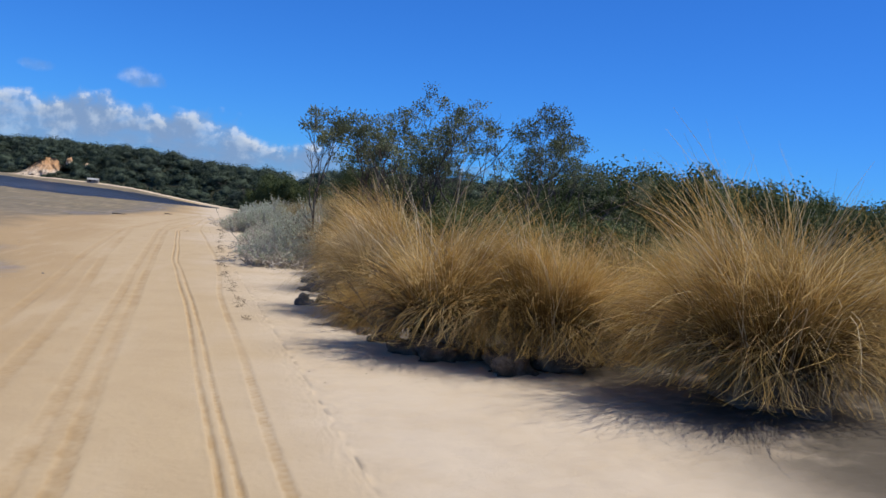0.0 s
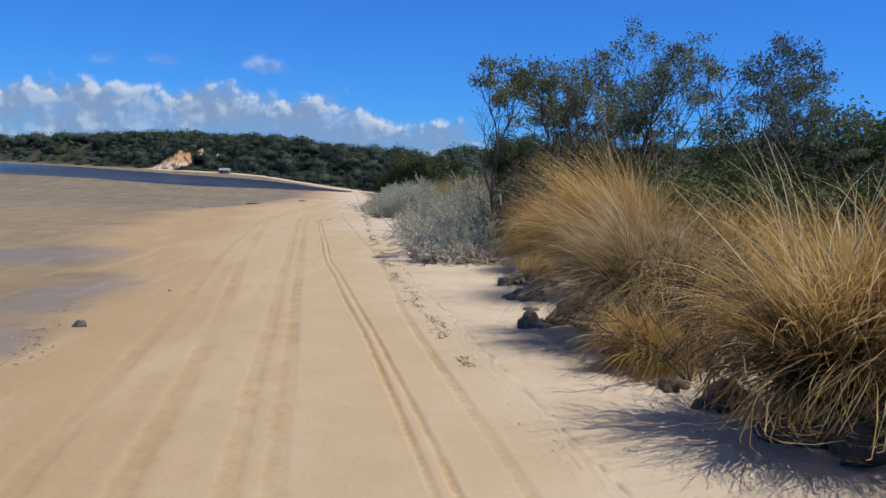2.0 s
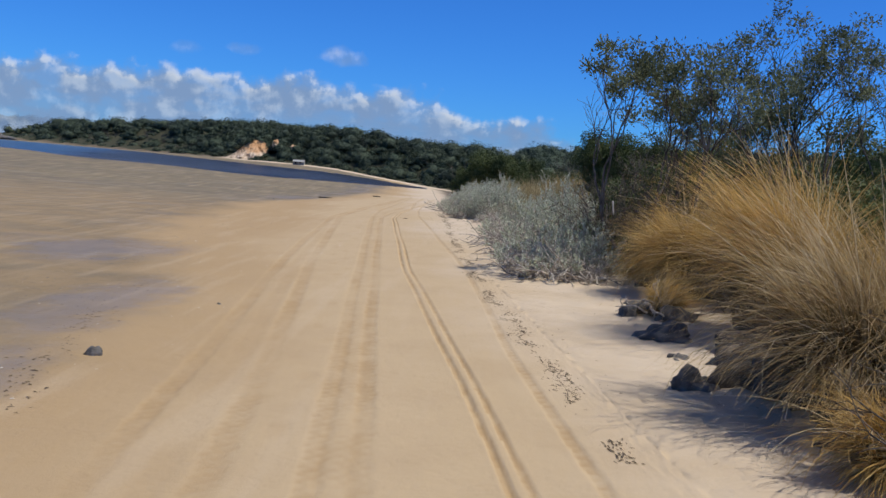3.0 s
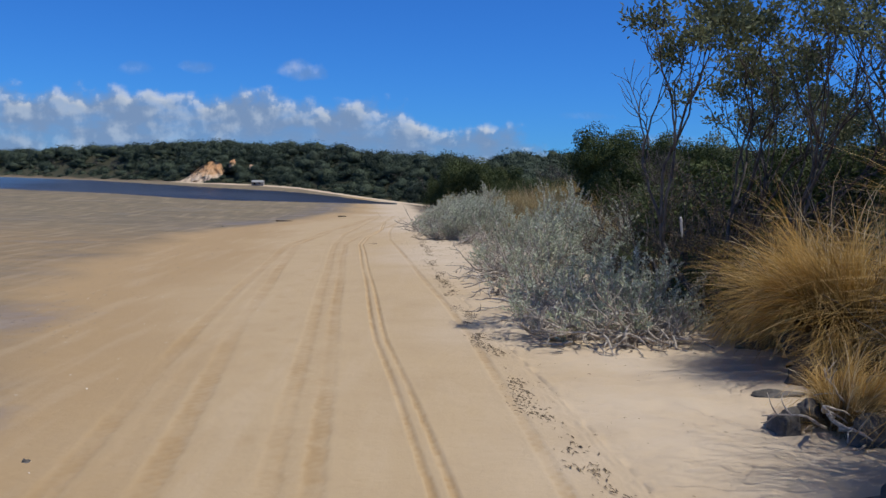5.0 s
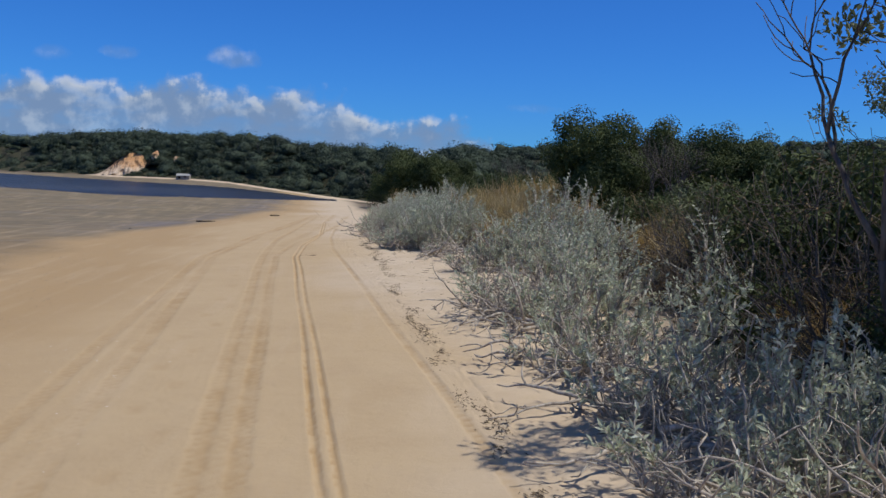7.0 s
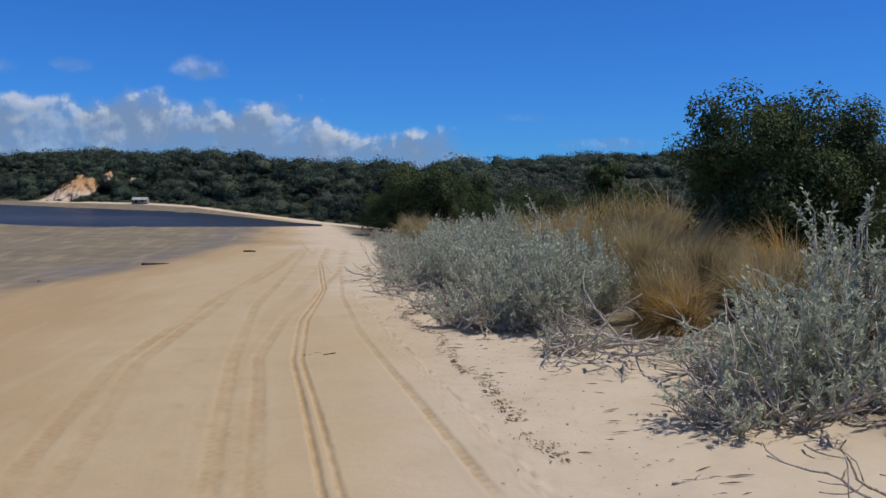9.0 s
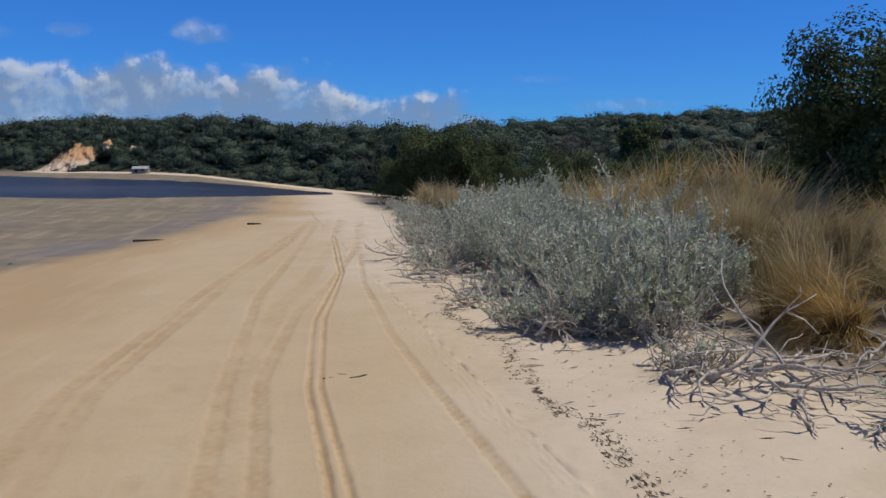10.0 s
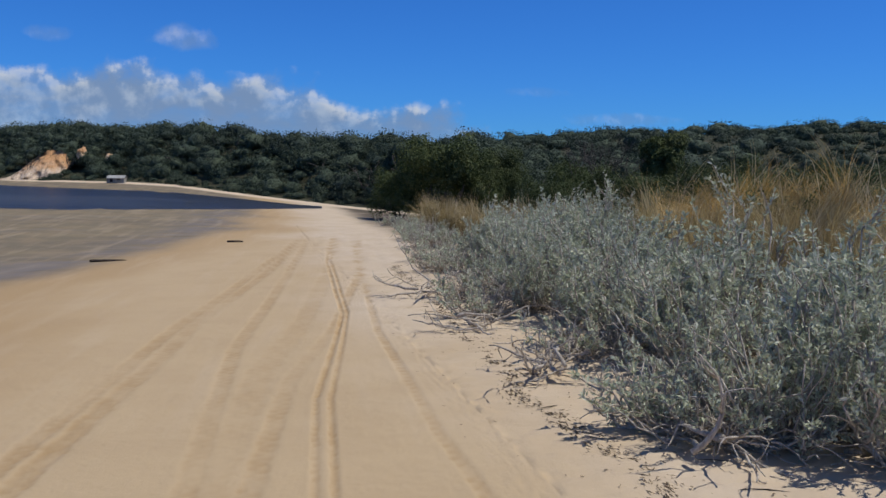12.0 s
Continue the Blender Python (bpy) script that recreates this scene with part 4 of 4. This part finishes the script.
# trees
A1, A5 = tree(309, 3.5, 1, 0.1, (0, 0), 0.9, 0.2, 70), tree(308, 3.5, 1, 0.1, (0, 0), 0.9, 0.2, 70)
A2, A6 = tree(328, 4.2, 3, 0.26, (0, 0), 0.8, 0.2, 52), tree(322, 4.2, 3, 0.26, (0, 0), 0.8, 0.2, 52)
A3, A4 = tree(349, 4.2, 3, 0.3, (0.3, -0.1), 0.85, 0.21, 56), tree(363, 3.6, 2, 0.2, (0.05, 0), 0.8, 0.19, 50)
for kind, x, y, turn, scale in (
        (A1, 1.45, 21.5, 0, 1.05), (A5, 1.7, 22.2, 0, 1.05), (A4, 2.15, 21.7, 0, 1.0), (A4, 2.0, 22.7, 10, 0.82), (A2, 3.2, 21.4, 0, 0.93), (A6, 5.0, 21.5, 90, 0.95), (A3, 5.9, 21.2, 0, 0.98),
        (A4, 4.2, 24.5, 180, 0.85), (A2, 7.4, 24.4, 300, 0.85), (A4, 4.4, 27.4, 30, 0.85)):
    put(kind, x, y, turn, scale, 0.03)

# shrubs
B1, B2, B3 = shrub(61, 1.2, 1.7, 8000, leaf=0.09), shrub(62, 1.6, 2.4, 15000, leaf=0.078), shrub(63, 0.9, 1.1, 7000, BRIGHT, "fresh green leafy shrub among dry tussocks")
B4 = shrub(64, 1.35, 3.3, 36000, None, "large dense dark green shrub standing above the scrub", "shrub", 0.065)
B5 = shrub(65, 1.1, 1.5, 9000, OLIVE, "olive green rounded coastal shrub")
D1, D2, D3 = brush(81, 0.7, 1.15), brush(82, 0.55, 0.9), brush(83, 1.0, 1.9)
for x, y, k in ((1.1, 36.6, 0.4), (1.6, 37.4, 0.45), (1.5, 22.4, 0.9), (1.9, 23.0, 1.0), (2.4, 22.0, 1.0), (1.3, 23.6, 0.8), (1.7, 24.6, 0.85), (2.3, 24.0, 1.0), (2.6, 25.4, 1.0), (1.9, 26.2, 0.8), (3.0, 22.8, 1.1), (3.4, 21.0, 1.0), (2.9, 20.9, 0.9), (2.3, 27.4, 0.8)):
    put(D3, x, y, x * 143 + y * 31, k)
for x, y, k in ((2.2, 25.0, 0.75), (2.9, 24.4, 0.9), (2.6, 27.0, 0.8), (3.5, 23.4, 0.9), (1.55, 21.9, 0.35), (1.9, 22.6, 0.45), (1.35, 24.3, 0.4), (3.3, 26.0, 1.0)):
    put(B1, x, y, x * 99, k)
put(B4, 3.6, 39.5, 0, 1.0)
put(B4, 5.6, 40.6, 130, 0.97)
put(B4, 6.0, 36.6, 60, 0.85)
for x, y, turn, scale in ((2.9, 18.3, 0, 1.15), (3.9, 17.6, 50, 1.2), (5.0, 17.4, 90, 1.1), (6.3, 17.2, 10, 1.2), (4.4, 19.2, 200, 1.3)):
    put(B3, x, y, turn, scale)
for i in range(16):                                            # the dark heart of the thicket
    put(R.choice((B1, B2, B1)), R.uniform(2.9, 8), R.uniform(23, 30), R.uniform(0, 360), R.uniform(0.7, 0.95))
for i in range(52):                                            # scrub under and behind the trees
    y = R.uniform(17.8, 36)
    x = R.uniform(2.6, 11) + max(0, (y - 30) * 0.1) + (1.0 if y < 20 else 0)
    put(R.choice((B1, B1, B2, B5, B5)), x, y, R.uniform(0, 360), R.uniform(0.65, 1.0))
for i in range(16):                                            # taller scrub inland
    put(B2, 10.5 + i * 1.15 + R.uniform(-0.5, 0.5), 28.5 + R.uniform(-2.5, 3.5), R.uniform(0, 360), R.uniform(1.25, 1.55))
for i in range(80):                                            # scrub between the yellow grass and the ridge
    y = R.uniform(41, 66)
    x = R.uniform(2.6 - 0.05 * (y - 41), 26)
    put(R.choice((B1, B2, B5)), x, y, R.uniform(0, 360), R.uniform(0.6, 0.95))
for i in range(34):                                            # dry brush among the stems
    y = R.uniform(19.5, 34)
    put(R.choice((D1, D2)), R.uniform(1.3, 3.4) + (0.3 if y < 22 else 0), y, R.uniform(0, 360), R.uniform(0.7, 1.2))
put(shrub(66, 1.7, 3.0, 20000, GREEN, "rounded green tree at the end of the beach", "tree", 0.1, 0.0), 0.25, 64.2, 40, 1.0)
put(shrub(67, 0.8, 3.4, 14000, GREEN, "narrow dark green tree standing above the scrub", "tree", 0.1, 0.1), 7.5, 61.6, 0, 1.0)
bare_tree = tree(56, 2.9, 4, 0.3, (0, 0), 0.0)
put(tagged(bare_tree, "leafless grey tree of fine twigs among green scrub", "dead tree"), 4.7, 60.0, 0, 1.0)
put(bare_tree, 5.2, 60.6, 120, 0.9)
put(bare_tree, 4.2, 35.6, 70, 0.8)
put(bare_tree, 4.7, 36.0, 200, 0.75)
put(B4, 2.6, 66.5, 200, 0.9)
put(B2, -1.2, 65.2, 0, 0.8)
for x, y, s in ((-1.9, 60.2, 0.7), (-1.3, 61.0, 0.8), (-0.6, 59.6, 0.75), (-0.2, 61.5, 0.9)):
    put(S3, x, y, x * 90, s)
    put(G2, x + 0.9, y + 0.6, x * 50, 0.6)


# ---------------------------------------------------------------- stones, driftwood and small things on the sand
def stone(seed, x, y, size, turn, label="dark weathered rock lying on the sand"):
    ob = new("rock", lump_mesh("rock", seed, size, ROCK, 0.62, 3, 0.12))
    ob.matrix_basis = at(x, y, turn, 0.02)
    return tagged(ob, label, "rock", "rocks at the foot of the tussocks")


for k, (x, y, sx, sy, sz, turn) in enumerate((
        (0.88, 15.95, 0.31, 0.20, 0.14, 10), (0.58, 13.85, 0.16, 0.12, 0.15, 0), (0.72, 17.4, 0.12, 0.10, 0.13, 80), (0.98, 17.6, 0.15, 0.12, 0.13, 40), (1.2, 17.1, 0.2, 0.15, 0.13, 20), (0.75, 15.0, 0.09, 0.07, 0.05, 0), (1.0, 18.3, 0.2, 0.09, 0.05, 5),
        (-4.14, 14.2, 0.07, 0.06, 0.07, 0), (-9.6, 46.0, 0.05, 0.05, 0.05, 0), (-3.9, 17.0, 0.03, 0.03, 0.03, 0), (-58.0, 114.0, 2.2, 1.2, 0.75, 0))):
    stone(k + 1, x, y, (sx, sy, sz), turn)
for k, (x, y, sx, sy, sz, turn) in enumerate((                  # the crumbling bank that the tussocks hold together
        (1.02, 14.05, 0.28, 0.20, 0.22, 10), (1.4, 13.75, 0.36, 0.26, 0.30, 40), (1.8, 13.5, 0.36, 0.28, 0.30, 80), (1.2, 14.75, 0.22, 0.2, 0.16, 20), (1.5, 15.3, 0.3, 0.24, 0.2, 120), (1.36, 12.5, 0.3, 0.26, 0.24, 60), (1.6, 12.0, 0.26, 0.2, 0.2, 0),
        (1.42, 10.6, 0.17, 0.13, 0.17, 30), (1.6, 9.85, 0.22, 0.16, 0.17, 0), (1.25, 11.15, 0.13, 0.10, 0.1, 70), (1.9, 9.5, 0.28, 0.2, 0.2, 20), (2.5, 8.9, 0.36, 0.26, 0.22, 50), (1.5, 20.1, 0.16, 0.12, 0.12, 30), (1.45, 18.7, 0.3, 0.2, 0.16, 60), (1.9, 19.1, 0.45, 0.4, 0.32, 10), (1.62, 13.1, 0.5, 0.42, 0.34, 70), (2.04, 9.95, 0.45, 0.42, 0.36, 15), (3.05, 9.3, 0.55, 0.5, 0.36, 140), (4.55, 7.5, 0.6, 0.5, 0.34, 100), (2.2, 16.2, 0.5, 0.45, 0.34, 30))):
    ob = stone(k + 40, x, y, (sx, sy, sz), turn)
    ob.name, ob.data.materials[0] = "earth_clod", SOIL
    tagged(ob, "crumbling brown clod of bank earth under the tussocks", "clod of earth", "clods along the bank")


def log(name, x, y, length, radius, turn, seed, label, material=DARKWOOD):
    rng = np.random.default_rng(seed)
    tb = Tubes()
    pts, _ = limb(rng, (-length / 2, 0, radius * 0.8), (1, 0, 0), length, 9, 0.10)
    pts[:, 2] = radius * 0.7 + 0.25 * np.abs(pts[:, 2] - radius)
    tb.add(pts, radius * np.array([0.75, 1, 0.95, 1, 0.9, 0.92, 0.85, 0.7, 0.6, 0.35]), 8)
    for j in range(2):
        p2, _ = limb(rng, pts[3 + 3 * j], (0.5, rng.uniform(-1, 1), 0.25), length * 0.16, 3, 0.2)
        tb.add(p2, np.linspace(radius * 0.5, radius * 0.2, len(p2)), 5)
    ob = new(name, tb.mesh(name, material))
    ob.matrix_basis = at(x, y, turn, 0.01)
    return tagged(ob, label, "driftwood", "driftwood")


log("driftwood_log", -8.0, 50.2, 0.7, 0.03, 4, 71, "dark waterlogged driftwood log at the edge of the flats")
log("driftwood_log", -5.94, 54.0, 0.4, 0.03, -6, 72, "short dark driftwood log on wet sand")
log("stick", -3.12, 35.3, 0.16, 0.007, 15, 73, "small dark stick on the sand")
log("stick", -3.24, 35.42, 0.12, 0.006, -30, 74, "small dark stick on the sand")
log("stick", -3.36, 35.33, 0.09, 0.006, -10, 78, "small dark stick on the sand")
log("stick", -1.55, 33.6, 0.16, 0.007, 60, 75, "small dark stick on the sand")
log("stick", -1.1, 27.6, 0.35, 0.008, 75, 76, "grey stick on the sand")
log("stick", -0.9, 30.5, 0.4, 0.008, 5, 77, "long grey stick on the sand", DRIFT)
log("dead_stump", 1.05, 21.25, 0.22, 0.013, 0, 79, "split pale dead wood standing among the stems", PALEWOOD).matrix_basis = at(1.05, 21.25) @ pose(0, 0, 1.08, 0, 78, 20)


def driftwood(seed, x, y, turn, count=9, reach=0.7):
    """A sprawl of grey roots and branches."""
    rng = np.random.default_rng(seed)
    ob = new("driftwood_branch", None)
    ob.matrix_basis = at(x, y, turn)
    tagged(ob, "tangled grey dead branches lying on the sand", "driftwood", "dead branches at the bushes' feet")
    for i in range(count):
        tb = Tubes()
        pts, d = limb(rng, (rng.uniform(-0.2, 0.2), rng.uniform(-0.2, 0.2), rng.uniform(0.03, 0.16)), (*rng.normal(size=2), rng.uniform(-0.05, 0.35)), reach * rng.uniform(0.5, 1.15), 9, 0.2, -0.03)
        pts[:, 2] = np.maximum(pts[:, 2], 0.012)
        r0 = rng.uniform(0.008, 0.022)
        tb.add(pts, np.linspace(r0, 0.004, len(pts)), 6)
        for j in range(3):
            p2, _ = limb(rng, pts[int(rng.integers(2, 8))], d + rng.normal(size=3) * 0.9, reach * 0.3, 4, 0.3)
            p2[:, 2] = np.maximum(p2[:, 2], 0.01)
            tb.add(p2, np.linspace(r0 * 0.5, 0.003, len(p2)), 4)
        part("branch", tb.mesh("branch", DRIFT), ob)
    return ob


for k, (x, y, reach) in enumerate(((-0.35, 20.7, 0.6), (0.0, 20.3, 0.8), (0.55, 20.2, 0.8), (-0.1, 21.6, 0.8), (-0.35, 22.6, 0.8), (-0.2, 23.5, 0.8), (-0.45, 26.4, 0.8), (0.3, 20.4, 0.7), (0.8, 20.5, 0.6), (-0.5, 24.2, 0.7), (-0.35, 25.6, 0.8), (-0.5, 27.2, 0.8), (-0.2, 29.6, 0.8), (0.5, 28.9, 0.8), (1.0, 29.2, 0.9), (0.0, 32.4, 0.7),
                                   (0.4, 33.2, 1.0), (-0.4, 33.9, 1.0), (-0.8, 34.4, 0.9), (-0.1, 34.6, 1.0), (0.5, 34.4, 0.9), (-1.5, 36.2, 0.7), (-1.9, 38.2, 0.7), (-2.1, 40.4, 0.7), (-2.3, 43.0, 0.8), (1.5, 13.4, 0.5), (1.1, 17.2, 0.5), (1.7, 21.9, 0.7), (2.3, 21.0, 0.8))):
    driftwood(90 + k, x, y, k * 57, 9, reach)


def scatter(name, label, seed, spots, size, material, thin=(0.15, 0.6), way=None):
    """Flat scraps strewn on the sand."""
    rng = np.random.default_rng(seed)
    v, f = [], []
    for x, y in spots:
        s = size * rng.uniform(0.4, 1.5)
        q = rng.uniform(0, math.pi) if way is None else way + rng.normal() * 0.45
        e = np.array([math.cos(q), math.sin(q)]) * s
        g = np.array([-e[1], e[0]]) * rng.uniform(*thin)
        z = float(land(x, y)) + float(worn(np.array(x + 0.1 * y), np.array(y))) + 0.004
        o = len(v)
        for a2, b2, h in ((-1, -0.6, 0), (0.2, -1, 0), (1, 0, 0), (0.1, 1, 0), (-0.9, 0.5, 0)):
            v.append((x + a2 * e[0] + b2 * g[0], y + a2 * e[1] + b2 * g[1], z))
        v.append((x, y, z + min(s * 0.18, 0.006)))
        f += [(o + j, o + (j + 1) % 5, o + 5) for j in range(5)]
    return tagged(new(name, mesh_of(name, v, f, material)), label, "beach litter", kind="stuff")


rng = np.random.default_rng(8)
line = []
for y in np.arange(12, 47, 0.03):
    c = np.interp(y, (12, 20, 22, 24, 28, 33, 34.5, 36, 37.6, 39.3, 47), (1.0, 1.02, 1.08, 1.12, 1.32, 1.57, 1.6, 1.74, 1.66, 1.76, 2.2)) + 0.04 * math.sin(y * 2.3) + 0.03 * math.sin(y * 5.1)
    for _ in range(6):
        if noise.noise(Vector((0.9 * y, 0.0, 3.0))) + 0.6 * noise.noise(Vector((4.0 * y, 0.0, 5.0))) + rng.normal() * 0.12 > (-0.04 if y < 32 else -0.22):
            line.append((c + rng.normal() * 0.05 * (1 + noise.noise(Vector((1.7 * y, 2.0, 3.0)))) - 0.1 * y, y + rng.uniform(-0.05, 0.05)))
scatter("seaweed_line", "thin dark line of dry seaweed scraps on the sand", 1, line, 0.021, WEED, (0.08, 0.22), 1.75)
# flat dark wood streaks laid on the sand in place of driftwood shadows
spots = [(rng.uniform(1.65, 2.5) - 0.1 * y, y) for y in rng.uniform(20, 46, 150)]
scatter("shadow_streaks", "thin dark streaks laid in place of driftwood shadows below the bushes", 7, spots, 0.075, DARKWOOD, (0.03, 0.08), 0.1)
spots = [(rng.uniform(1.0, 2.4) - 0.1 * y, y) for y in rng.uniform(8, 46, 620)]
for y in rng.uniform(30, 44, 700):                             # thicker litter before the long thicket
    spots.append((1.55 + abs(rng.normal()) * 0.5 - 0.1 * y, y))
scatter("leaf_scraps", "scattered dark leaf and bark scraps on pale sand", 2, spots, 0.011, WEED)
spots = [(rng.uniform(-7.5, -3.2) - 0.1 * y, y) for y in 6 + 30 * rng.uniform(0, 1, 2200) ** 1.3]
scatter("pebbles", "small dark pebbles and shell bits on the wet flats", 3, spots, 0.014, ROCK)

for x, y, k in ((1.62, 11.5, 0.95), (1.95, 12.0, 1.1), (2.35, 13.6, 1.1), (2.1, 15.4, 0.8), (2.2, 17.6, 1.0), (2.9, 19.4, 0.9), (1.75, 13.4, 0.8)):
    put(D1, x, y, x * 200, k)

# shells and drift on the flats
rng = np.random.default_rng(9)
spots = [(rng.uniform(-7.5, -3.6) - 0.0 * y, y) for y in rng.uniform(8, 26, 260)]
scatter("shell_bits", "pale shell bits strewn over the wet flats", 4, spots, 0.012, PALEWOOD)
spots = [(-4.25 + rng.normal() * 0.16 - 0.25 * (q - 11.5), q) for q in rng.uniform(11.2, 12.6, 260)]
scatter("weed_heap", "dark heap of washed-up weed on the wet sand", 5, spots, 0.03, WEED)
spots = [(-4.1 - 0.22 * (q - 12.5) + rng.normal() * 0.12, q) for q in rng.uniform(12.4, 16.5, 150)]
scatter("weed_trail", "thin trail of dark weed scraps across the flats", 6, spots, 0.016, WEED)
